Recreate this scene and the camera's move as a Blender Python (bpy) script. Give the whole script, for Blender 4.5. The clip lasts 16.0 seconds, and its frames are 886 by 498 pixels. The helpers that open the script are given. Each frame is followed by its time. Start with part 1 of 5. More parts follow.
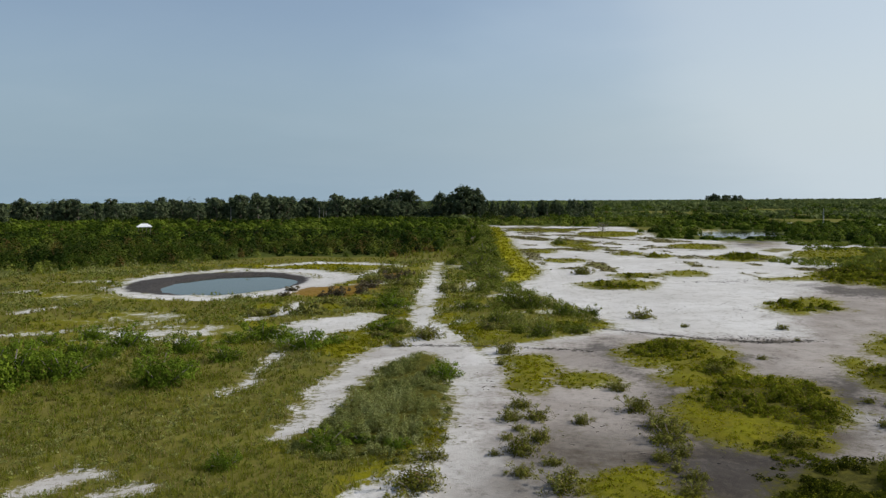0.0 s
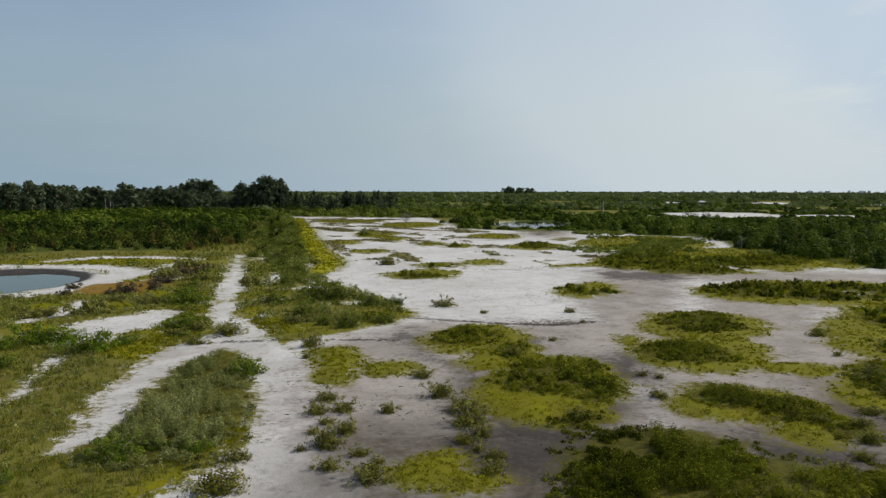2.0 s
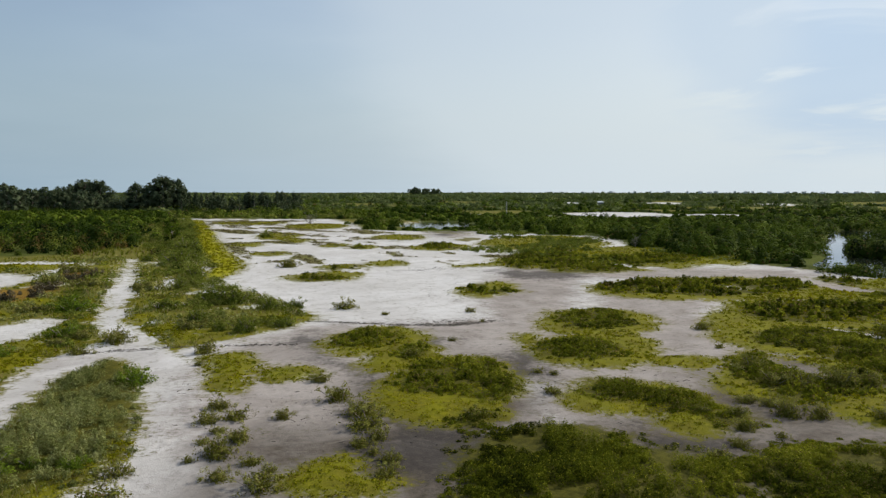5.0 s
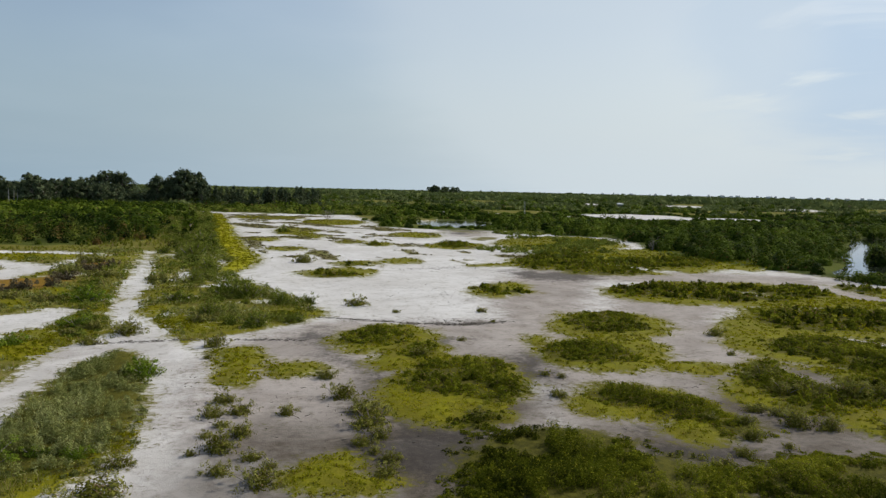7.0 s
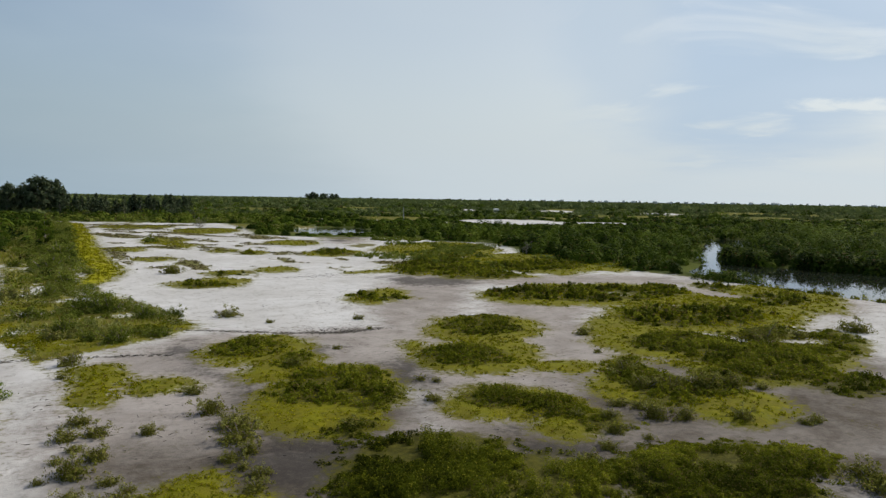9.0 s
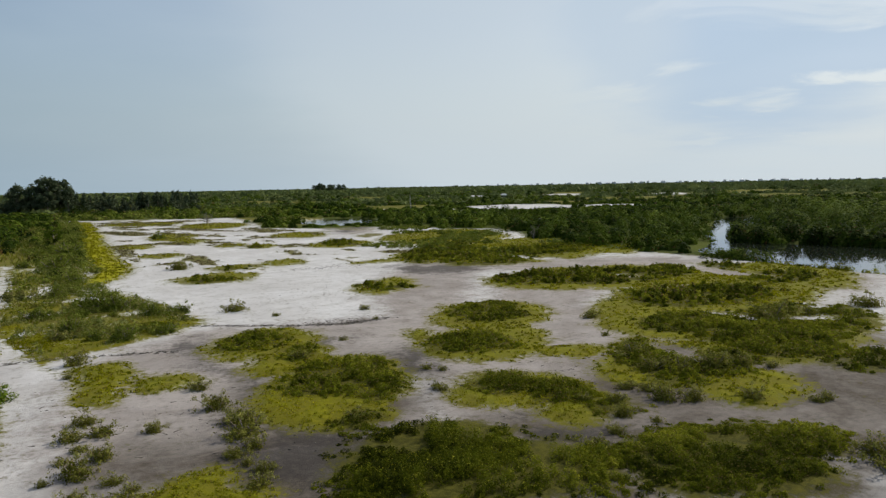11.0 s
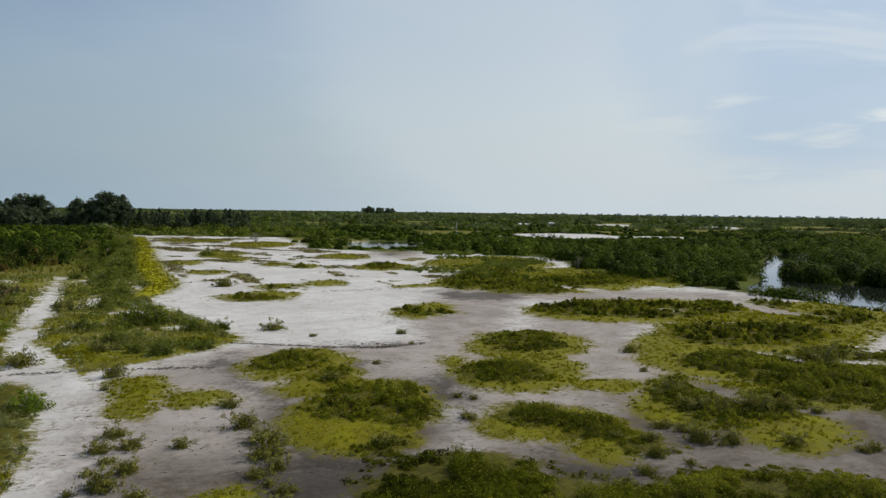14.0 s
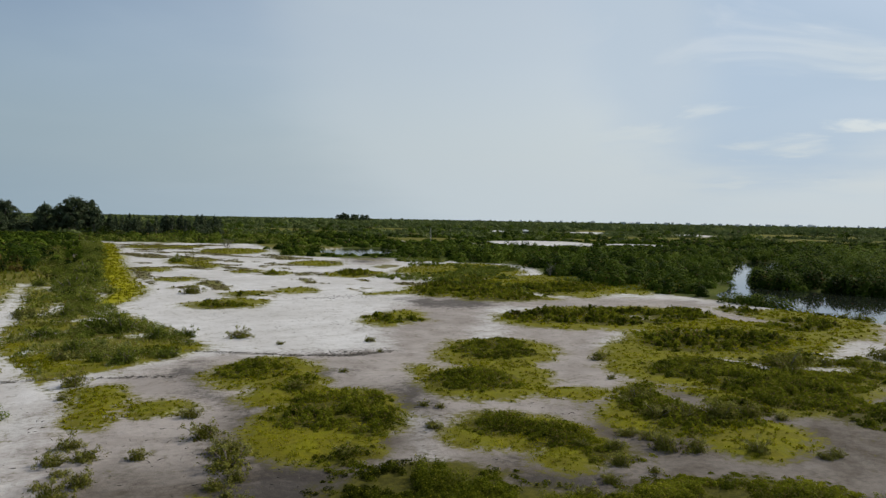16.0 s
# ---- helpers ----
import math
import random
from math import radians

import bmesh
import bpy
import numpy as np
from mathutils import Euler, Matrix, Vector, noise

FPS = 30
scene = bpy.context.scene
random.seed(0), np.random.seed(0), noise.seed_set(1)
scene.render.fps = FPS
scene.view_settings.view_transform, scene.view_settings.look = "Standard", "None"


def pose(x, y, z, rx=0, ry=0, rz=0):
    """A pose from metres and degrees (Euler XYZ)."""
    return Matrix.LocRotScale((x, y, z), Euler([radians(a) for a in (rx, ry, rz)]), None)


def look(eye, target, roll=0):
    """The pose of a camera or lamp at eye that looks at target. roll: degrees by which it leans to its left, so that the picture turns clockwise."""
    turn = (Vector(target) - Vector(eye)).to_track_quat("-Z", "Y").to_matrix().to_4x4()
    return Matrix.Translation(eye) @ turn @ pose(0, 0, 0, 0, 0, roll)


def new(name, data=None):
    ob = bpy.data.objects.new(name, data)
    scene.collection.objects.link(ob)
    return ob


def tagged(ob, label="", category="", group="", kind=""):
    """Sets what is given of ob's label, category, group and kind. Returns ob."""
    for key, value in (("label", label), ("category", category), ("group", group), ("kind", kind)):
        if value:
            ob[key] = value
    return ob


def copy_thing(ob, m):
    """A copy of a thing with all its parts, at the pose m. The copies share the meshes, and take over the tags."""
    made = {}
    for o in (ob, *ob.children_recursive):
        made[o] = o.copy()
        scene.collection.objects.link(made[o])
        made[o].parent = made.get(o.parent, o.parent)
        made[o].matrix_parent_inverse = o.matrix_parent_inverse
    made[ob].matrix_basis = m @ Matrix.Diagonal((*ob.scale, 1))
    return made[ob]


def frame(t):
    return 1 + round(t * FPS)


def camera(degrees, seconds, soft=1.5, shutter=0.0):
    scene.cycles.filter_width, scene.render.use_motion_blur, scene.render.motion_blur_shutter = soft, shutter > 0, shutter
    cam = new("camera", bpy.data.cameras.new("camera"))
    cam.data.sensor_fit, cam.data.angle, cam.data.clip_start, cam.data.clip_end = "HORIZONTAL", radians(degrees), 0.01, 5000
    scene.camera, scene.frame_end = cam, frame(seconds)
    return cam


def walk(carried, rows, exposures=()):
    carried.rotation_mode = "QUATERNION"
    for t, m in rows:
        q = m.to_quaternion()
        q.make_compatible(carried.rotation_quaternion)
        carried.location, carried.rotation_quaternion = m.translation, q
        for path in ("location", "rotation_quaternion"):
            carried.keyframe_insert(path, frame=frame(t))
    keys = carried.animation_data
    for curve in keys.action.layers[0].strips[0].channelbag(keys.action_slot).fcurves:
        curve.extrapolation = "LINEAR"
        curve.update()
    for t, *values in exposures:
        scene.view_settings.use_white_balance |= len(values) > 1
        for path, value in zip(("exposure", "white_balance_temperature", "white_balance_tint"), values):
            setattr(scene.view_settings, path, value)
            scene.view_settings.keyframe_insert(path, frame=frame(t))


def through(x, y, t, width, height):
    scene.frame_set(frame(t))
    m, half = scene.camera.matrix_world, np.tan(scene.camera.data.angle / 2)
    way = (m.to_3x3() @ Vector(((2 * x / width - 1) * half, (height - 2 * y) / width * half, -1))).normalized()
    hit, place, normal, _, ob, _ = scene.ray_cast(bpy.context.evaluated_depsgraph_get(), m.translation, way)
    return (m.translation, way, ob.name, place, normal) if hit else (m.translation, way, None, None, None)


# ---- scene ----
cam = camera(61.8, 16.0, soft=1.4)
ROWS = [
    (0.0, 0.000, 0.000, 8.966, 0.000, -3.795, 0.347),
    (0.5, 0.025, -0.020, 8.996, -4.714, -3.665, 0.627),
    (1.0, 0.022, 0.008, 8.988, -8.324, -3.892, 0.445),
    (1.5, 0.046, 0.076, 8.968, -12.038, -4.083, -0.448),
    (2.0, 0.050, 0.162, 8.959, -14.984, -4.522, -0.095),
    (2.5, 0.094, 0.134, 8.959, -15.868, -4.332, -0.048),
    (3.0, 0.223, 0.099, 8.953, -16.625, -4.991, -2.265),
    (3.5, 0.305, 0.079, 8.990, -19.014, -5.319, -0.640),
    (4.0, 0.427, 0.149, 8.981, -21.950, -5.423, -0.394),
    (4.5, 0.476, 0.125, 8.974, -22.354, -4.450, 0.112),
    (7.0, 0.974, 0.086, 9.030, -20.679, -4.598, -1.245),
    (7.5, 1.056, 0.010, 8.995, -21.965, -4.821, -1.838),
    (8.0, 1.150, -0.018, 9.008, -25.865, -5.032, -1.889),
    (8.5, 1.237, -0.007, 9.022, -29.244, -4.589, -1.927),
    (8.7, 1.285, 0.004, 9.021, -29.870, -3.960, -1.110),
    (10.8, 1.785, 0.123, 9.006, -29.390, -4.100, 0.350),
    (11.0, 1.833, 0.134, 9.005, -29.382, -4.918, 1.080),
    (11.5, 1.866, 0.130, 8.998, -28.078, -4.493, 0.839),
    (12.0, 1.967, 0.047, 9.025, -24.265, -5.202, -2.082),
    (12.5, 2.128, 0.028, 9.026, -25.262, -5.866, -0.229),
    (13.0, 2.249, 0.159, 9.022, -27.983, -4.162, 0.009),
    (13.5, 2.291, 0.136, 8.986, -28.523, -4.407, 2.049),
    (14.0, 2.406, 0.107, 9.024, -25.651, -2.914, -0.780),
    (14.5, 2.518, 0.050, 9.002, -24.572, -3.922, -0.100),
    (15.0, 2.669, 0.069, 9.073, -23.471, -3.042, -0.382),
    (15.5, 2.742, 0.133, 9.013, -26.734, -2.272, 0.914),
    (16.0, 2.889, 0.168, 9.022, -27.568, -2.333, -1.009),
]
walk(cam, [(t, pose(x, y, z, 90 + pitch, roll, yaw)) for t, x, y, z, yaw, pitch, roll in ROWS],
     [(0.0, -0.02, 6380, 10), (0.6, -0.08, 6400, 10), (2.0, -0.07, 6500, 10), (3.2, -0.09, 6500, 10), (4.0, 0.06, 6480, 10), (4.5, 0.10, 6480, 10), (7.0, 0.05, 6500, 10), (8.5, -0.05, 6500, 10), (11.0, -0.04, 6480, 10),
      (12.2, -0.06, 6480, 10), (13.0, 0.02, 6480, 10), (14.2, -0.10, 6480, 10), (15.3, -0.11, 6480, 10), (16.0, -0.15, 6480, 10)])

# ---- light ----
SUN_AZ, SUN_EL = 78.0, 38.0  # degrees: clockwise from the y axis, above the horizon
SUN_DIR = Vector((math.sin(radians(SUN_AZ)) * math.cos(radians(SUN_EL)), math.cos(radians(SUN_AZ)) * math.cos(radians(SUN_EL)), math.sin(radians(SUN_EL))))
sun = new("sun", bpy.data.lights.new("sun", "SUN"))
sun.data.energy, sun.data.angle, sun.data.color = 3.7, radians(2.0), (1.0, 0.94, 0.82)
sun.matrix_world = look(SUN_DIR * 100, (0, 0, 0))

world = bpy.data.worlds.new("sky")
scene.world = world
world.use_nodes = True


class Nodes:
    """A short hand for building node trees."""

    def __init__(self, tree):
        self.tree = tree
        tree.nodes.clear()

    def add(self, kind):
        return self.tree.nodes.new(kind)

    def link(self, a, b):
        self.tree.links.new(a, b)

    def put(self, value, socket):
        if isinstance(value, bpy.types.NodeSocket):
            self.tree.links.new(value, socket)
        elif value is not None:
            socket.default_value = value

    def math(self, op, a, b=0.5, clamp=False):
        node = self.add("ShaderNodeMath")
        node.operation, node.use_clamp = op, clamp
        self.put(a, node.inputs[0])
        self.put(b, node.inputs[1])
        return node.outputs[0]

    def noise(self, vector, scale, detail=4.0, rough=0.55, distortion=0.0):
        node = self.add("ShaderNodeTexNoise")
        self.put(vector, node.inputs["Vector"])
        node.inputs["Scale"].default_value = scale
        node.inputs["Detail"].default_value = detail
        node.inputs["Roughness"].default_value = rough
        node.inputs["Distortion"].default_value = distortion
        return node.outputs["Fac"]

    def ramp(self, fac, lo, hi, a=0.0, b=1.0):
        node = self.add("ShaderNodeMapRange")
        node.interpolation_type = "SMOOTHSTEP"
        self.put(fac, node.inputs[0])
        for i, v in enumerate((lo, hi, a, b)):
            node.inputs[1 + i].default_value = v
        return node.outputs[0]

    def mix(self, fac, a, b):
        node = self.add("ShaderNodeMix")
        node.data_type = "RGBA"
        self.put(fac, node.inputs[0])
        self.put(a, node.inputs[6])
        self.put(b, node.inputs[7])
        return node.outputs[2]

    def attribute(self, name):
        node = self.add("ShaderNodeAttribute")
        node.attribute_name = name
        return node.outputs["Fac"]


def sky_nodes():
    n = Nodes(world.node_tree)
    out = n.add("ShaderNodeOutputWorld")
    back = n.add("ShaderNodeBackground")
    back.inputs[1].default_value = 0.11
    sky = n.add("ShaderNodeTexSky")
    sky.sky_type = "NISHITA"
    sky.sun_disc = False
    sky.sun_elevation, sky.sun_rotation = radians(SUN_EL), radians(SUN_AZ)
    sky.air_density, sky.dust_density, sky.ozone_density = 1.0, 2.2, 1.0
    where = n.add("ShaderNodeTexCoord").outputs["Generated"]
    split = n.add("ShaderNodeSeparateXYZ")
    n.link(where, split.inputs[0])
    # clouds lie on a plane high above: streaks shrink towards the horizon
    up = n.math("ADD", n.math("MAXIMUM", split.outputs[2], 0.0), 0.12)
    flat = n.add("ShaderNodeCombineXYZ")
    n.link(n.math("DIVIDE", split.outputs[0], up), flat.inputs[0])
    n.link(n.math("DIVIDE", split.outputs[1], up), flat.inputs[1])
    broad = n.noise(flat.outputs[0], 0.42, 4.0, 0.5, 0.4)
    wisps = n.noise(flat.outputs[0], 1.3, 6.0, 0.55, 0.7)
    # thicker veil towards the sun's side
    side = n.math("MULTIPLY", split.outputs[0], 0.16)
    cover = n.math("ADD", n.math("ADD", n.math("MULTIPLY", broad, 0.8), n.math("MULTIPLY", wisps, 0.10)), side)
    # one bank of bright cloud stands over the plain

    def lobe(az, el, tight):
        a, e = radians(az), radians(el)
        dot = n.add("ShaderNodeVectorMath")
        dot.operation = "DOT_PRODUCT"
        n.link(where, dot.inputs[0])
        dot.inputs[1].default_value = (math.sin(a) * math.cos(e), math.cos(a) * math.cos(e), math.sin(e))
        return n.ramp(dot.outputs["Value"], tight, 1.0)

    edge = n.math("MULTIPLY", n.math("SUBTRACT", n.noise(flat.outputs[0], 0.9, 6.0, 0.55, 0.5), 0.5), 0.9)
    bank = n.math("ADD", lobe(31, 13, 0.945), n.math("ADD", lobe(35, 9, 0.965), n.math("MULTIPLY", lobe(24, 25, 0.90), 0.7)))
    bank = n.ramp(n.math("ADD", bank, n.math("MULTIPLY", edge, 0.9)), -0.15, 1.35)
    clear = n.ramp(n.math("SUBTRACT", n.math("ADD", lobe(50, 16, 0.955), lobe(58, 22, 0.93)), edge), 0.1, 0.9)
    clear = n.math("MULTIPLY", clear, n.ramp(wisps, 0.66, 0.5, 0.1, 1.0))
    high = n.ramp(split.outputs[2], 0.35, 0.85, 1.0, 0.25)
    veil = n.math("MULTIPLY", n.ramp(cover, 0.42, 0.80, 0.25, 0.85), high)
    cloud = n.mix(n.ramp(cover, 0.45, 0.8), (3.75, 4.9, 5.95, 1), (5.1, 5.95, 6.55, 1))
    col = n.mix(veil, sky.outputs[0], cloud)
    # pale haze low down
    haze = n.mix(n.ramp(split.outputs[0], -0.35, 1.05), (2.65, 3.65, 4.45, 1), (6.0, 6.7, 7.1, 1))
    low = n.ramp(split.outputs[2], 0.0, 0.26, 0.95, 0.0)
    col = n.mix(low, col, haze)
    col = n.mix(n.math("MULTIPLY", clear, 0.65), col, (3.7, 5.0, 6.6, 1))
    n.link(n.mix(n.math("MULTIPLY", bank, 0.42), col, (6.0, 6.6, 6.9, 1)), back.inputs[0])
    n.link(back.outputs[0], out.inputs[0])


sky_nodes()

# ---- materials ----


def material(name):
    m = bpy.data.materials.new(name)
    m.use_nodes = True
    n = Nodes(m.node_tree)
    out = n.add("ShaderNodeOutputMaterial")
    return m, n, out


def place(n):
    return n.add("ShaderNodeNewGeometry").outputs["Position"]


def leaf_material(name, dark, mid, light, dry, through=0.3, dryness=0.12, gloss=0.015, vary=0.22):
    """Foliage: every leaf and every plant has its own shade, a few leaves are dry."""
    m, n, out = material(name)
    geo = n.add("ShaderNodeNewGeometry")
    tint = n.attribute("tint")
    own = geo.outputs["Random Per Island"]
    patch = n.noise(geo.outputs["Position"], 0.35, 3.0)
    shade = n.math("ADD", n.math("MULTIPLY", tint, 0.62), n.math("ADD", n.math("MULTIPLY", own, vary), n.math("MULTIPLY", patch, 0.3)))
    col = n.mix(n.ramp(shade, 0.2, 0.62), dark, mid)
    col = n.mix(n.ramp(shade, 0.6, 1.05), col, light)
    old = n.math("GREATER_THAN", n.math("FRACT", n.math("MULTIPLY", own, 17.31)), 1.0 - dryness)
    col = n.mix(old, col, dry)
    bsdf = n.add("ShaderNodeBsdfPrincipled")
    n.link(col, bsdf.inputs["Base Color"])
    bsdf.inputs["Roughness"].default_value = 0.68
    bsdf.inputs["Specular IOR Level"].default_value = gloss
    glow = n.add("ShaderNodeBsdfTranslucent")
    n.link(col, glow.inputs[0])
    mix = n.add("ShaderNodeMixShader")
    mix.inputs[0].default_value = through
    n.link(bsdf.outputs[0], mix.inputs[1])
    n.link(glow.outputs[0], mix.inputs[2])
    n.link(mix.outputs[0], out.inputs[0])
    return m


def plain_material(name, a, b, scale=3.0, rough=0.8, metal=0.0, bump=0.3):
    m, n, out = material(name)
    where = place(n)
    grain = n.noise(where, scale, 6.0, 0.6)
    fine = n.noise(where, scale * 9, 4.0, 0.6)
    col = n.mix(n.ramp(n.math("ADD", n.math("MULTIPLY", grain, 0.7), n.math("MULTIPLY", fine, 0.3)), 0.3, 0.7), a, b)
    bsdf = n.add("ShaderNodeBsdfPrincipled")
    n.link(col, bsdf.inputs["Base Color"])
    bsdf.inputs["Roughness"].default_value = rough
    bsdf.inputs["Metallic"].default_value = metal
    relief = n.add("ShaderNodeBump")
    relief.inputs["Strength"].default_value = bump
    relief.inputs["Distance"].default_value = 0.02
    n.link(fine, relief.inputs["Height"])
    n.link(relief.outputs[0], bsdf.inputs["Normal"])
    n.link(bsdf.outputs[0], out.inputs[0])
    return m


def ground_material():
    m, n, out = material("salt_flat_ground")
    where = place(n)
    def contrast(fac, lo=0.36, hi=0.64):
        return n.ramp(fac, lo, hi)

    broad = contrast(n.noise(where, 0.09, 5.0, 0.55, 0.4))
    wide = contrast(n.noise(where, 0.22, 5.0, 0.6, 0.8))
    mid = contrast(n.noise(where, 0.75, 6.0, 0.62, 0.5))
    fine = contrast(n.noise(where, 3.2, 6.0, 0.68, 0.3))
    grit = contrast(n.noise(where, 17.0, 4.0, 0.65))
    # crusted salt and sand
    sand = n.mix(broad, (0.52, 0.508, 0.492, 1), (0.615, 0.608, 0.598, 1))
    sand = n.mix(n.math("MULTIPLY", wide, 0.30), sand, (0.43, 0.415, 0.395, 1))
    sand = n.mix(n.math("MULTIPLY", n.math("MULTIPLY", mid, fine), 0.20), sand, (0.27, 0.25, 0.215, 1))
    sand = n.mix(n.math("MULTIPLY", n.math("MULTIPLY", fine, grit), 0.10), sand, (0.20, 0.175, 0.13, 1))
    # damp grey mud
    mud = n.mix(wide, (0.36, 0.325, 0.298, 1), (0.275, 0.245, 0.222, 1))
    mud = n.mix(n.math("MULTIPLY", n.math("MULTIPLY", mid, fine), 0.28), mud, (0.12, 0.105, 0.09, 1))
    mud = n.mix(n.math("MULTIPLY", n.math("MULTIPLY", grit, fine), 0.25), mud, (0.27, 0.255, 0.24, 1))

    def edge(name, spread, sharp=0.12, at=0.5):
        a = n.attribute(name)
        wob = n.math("ADD", n.math("MULTIPLY", fine, 0.4), n.math("ADD", n.math("MULTIPLY", mid, 0.35), n.math("MULTIPLY", grit, 0.25)))
        return n.ramp(n.math("ADD", a, n.math("MULTIPLY", n.math("SUBTRACT", wob, 0.5), spread)), at - sharp, at + sharp)

    col = n.mix(edge("mud", 0.5, 0.45), sand, mud)
    # cloud shade and lens falloff painted onto the ground as mud tone
    col = n.mix(n.math("MULTIPLY", n.attribute("dim"), n.math("ADD", 0.28, n.math("MULTIPLY", wide, 0.3))), col, mud)
    # brown wet mud, coloured darker still to carry cloud shade near the camera
    col = n.mix(n.math("MULTIPLY", n.attribute("wet_dark"), n.math("ADD", 0.65, n.math("MULTIPLY", wide, 0.35))), col, n.mix(fine, (0.10, 0.084, 0.066, 1), (0.066, 0.055, 0.043, 1)))
    col = n.mix(n.math("MULTIPLY", edge("slime", 1.0, 0.5), 0.75), col, (0.042, 0.038, 0.036, 1))
    # wrack line of dry stems left along the edge of the flat
    col = n.mix(n.math("MULTIPLY", edge("wrack", 0.9, 0.2), 0.8), col, (0.07, 0.06, 0.05, 1))
    soil = n.mix(fine, (0.155, 0.142, 0.025, 1), (0.10, 0.106, 0.014, 1))
    soil = n.mix(n.math("MULTIPLY", mid, 0.6), soil, (0.17, 0.14, 0.05, 1))
    soil = n.mix(n.math("MULTIPLY", wide, 0.45), soil, (0.155, 0.155, 0.03, 1))
    soil = n.mix(n.math("MULTIPLY", n.math("MULTIPLY", n.math("SUBTRACT", 1.0, wide), grit), 0.5), soil, (0.06, 0.06, 0.015, 1))
    col = n.mix(edge("grass", 0.8, 0.12), col, soil)
    salt = n.mix(fine, (0.215, 0.208, 0.005, 1), (0.125, 0.132, 0.005, 1))
    salt = n.mix(n.math("MULTIPLY", wide, 0.5), salt, (0.088, 0.10, 0.007, 1))
    salt = n.mix(n.math("MULTIPLY", mid, 0.5), salt, (0.11, 0.082, 0.02, 1))
    salt = n.mix(n.math("MULTIPLY", grit, 0.5), salt, (0.065, 0.07, 0.006, 1))
    salt = n.mix(n.math("MULTIPLY", n.math("MULTIPLY", wide, fine), 0.45), salt, (0.30, 0.27, 0.006, 1))
    col = n.mix(n.math("MULTIPLY", edge("saltwort", 0.75, 0.22, 0.42), 0.97), col, salt)
    col = n.mix(n.math("MULTIPLY", edge("margin", 0.9, 0.25), 0.85), col, n.mix(fine, (0.35, 0.325, 0.010, 1), (0.24, 0.235, 0.010, 1)))
    stubble = n.mix(fine, (0.115, 0.095, 0.055, 1), (0.19, 0.17, 0.075, 1))
    col = n.mix(edge("stubble", 0.9, 0.18), col, n.mix(n.math("MULTIPLY", wide, 0.7), stubble, (0.13, 0.135, 0.03, 1)))
    # darker ground colour beneath the shrub patches
    shrub_floor = n.mix(fine, (0.04, 0.04, 0.01, 1), (0.085, 0.08, 0.016, 1))
    col = n.mix(n.math("MULTIPLY", edge("rust", 0.9, 0.2), 0.95), col, n.mix(fine, (0.24, 0.13, 0.022, 1), (0.15, 0.10, 0.02, 1)))
    col = n.mix(n.math("MULTIPLY", edge("shrub", 0.8, 0.3), 0.9), col, shrub_floor)
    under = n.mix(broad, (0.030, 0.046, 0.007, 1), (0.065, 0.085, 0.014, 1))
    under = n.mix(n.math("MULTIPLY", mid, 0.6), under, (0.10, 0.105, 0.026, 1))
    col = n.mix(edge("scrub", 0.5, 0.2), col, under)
    col = n.mix(edge("rim", 0.4, 0.3), col, n.mix(fine, (0.035, 0.031, 0.03, 1), (0.075, 0.066, 0.058, 1)))
    bsdf = n.add("ShaderNodeBsdfPrincipled")
    n.link(col, bsdf.inputs["Base Color"])
    wet_dark = n.math("MAXIMUM", n.attribute("rim"), n.math("MULTIPLY", n.attribute("mud"), 0.35))
    n.link(n.math("SUBTRACT", 0.95, n.math("MULTIPLY", wet_dark, 0.4)), bsdf.inputs["Roughness"])
    bsdf.inputs["Specular IOR Level"].default_value = 0.02
    relief = n.add("ShaderNodeBump")
    relief.inputs["Strength"].default_value = 0.3
    relief.inputs["Distance"].default_value = 0.05
    n.link(n.math("ADD", n.math("MULTIPLY", fine, 0.7), n.math("MULTIPLY", grit, 0.3)), relief.inputs["Height"])
    n.link(relief.outputs[0], bsdf.inputs["Normal"])
    n.link(bsdf.outputs[0], out.inputs[0])
    return m


def water_material(name, shine, tone, chop=0.03):
    m, n, out = material(name)
    bsdf = n.add("ShaderNodeBsdfPrincipled")
    bsdf.inputs["Base Color"].default_value = tone
    bsdf.inputs["Roughness"].default_value = 0.04
    bsdf.inputs["IOR"].default_value = 1.33
    bsdf.inputs["Specular IOR Level"].default_value = shine
    ripple = n.noise(place(n), 1.4, 3.0)
    relief = n.add("ShaderNodeBump")
    relief.inputs["Strength"].default_value = chop
    relief.inputs["Distance"].default_value = 0.05
    n.link(ripple, relief.inputs["Height"])
    n.link(relief.outputs[0], bsdf.inputs["Normal"])
    n.link(bsdf.outputs[0], out.inputs[0])
    return m


M_GROUND = ground_material()
M_WATER = water_material("still_tidal_water", 0.6, (0.018, 0.022, 0.016, 1))
M_LAGOON = water_material("wind_rippled_lagoon_water", 0.6, (0.018, 0.022, 0.016, 1), 0.5)
M_POND = water_material("murky_pond_water", 0.26, (0.028, 0.042, 0.03, 1))
M_BARK = plain_material("grey_bark", (0.16, 0.13, 0.10, 1), (0.28, 0.25, 0.21, 1), 6.0, 0.9)
M_PALE = plain_material("bleached_wood", (0.34, 0.32, 0.29, 1), (0.50, 0.48, 0.45, 1), 8.0, 0.9)
M_WHITE = plain_material("white_sheet_roof", (0.72, 0.73, 0.74, 1), (0.80, 0.80, 0.80, 1), 1.5, 0.45)
M_BUSH = leaf_material("grey_green_leaves", (0.085, 0.088, 0.012, 1), (0.19, 0.19, 0.034, 1), (0.34, 0.335, 0.10, 1), (0.22, 0.16, 0.08, 1), 0.32, 0.06)
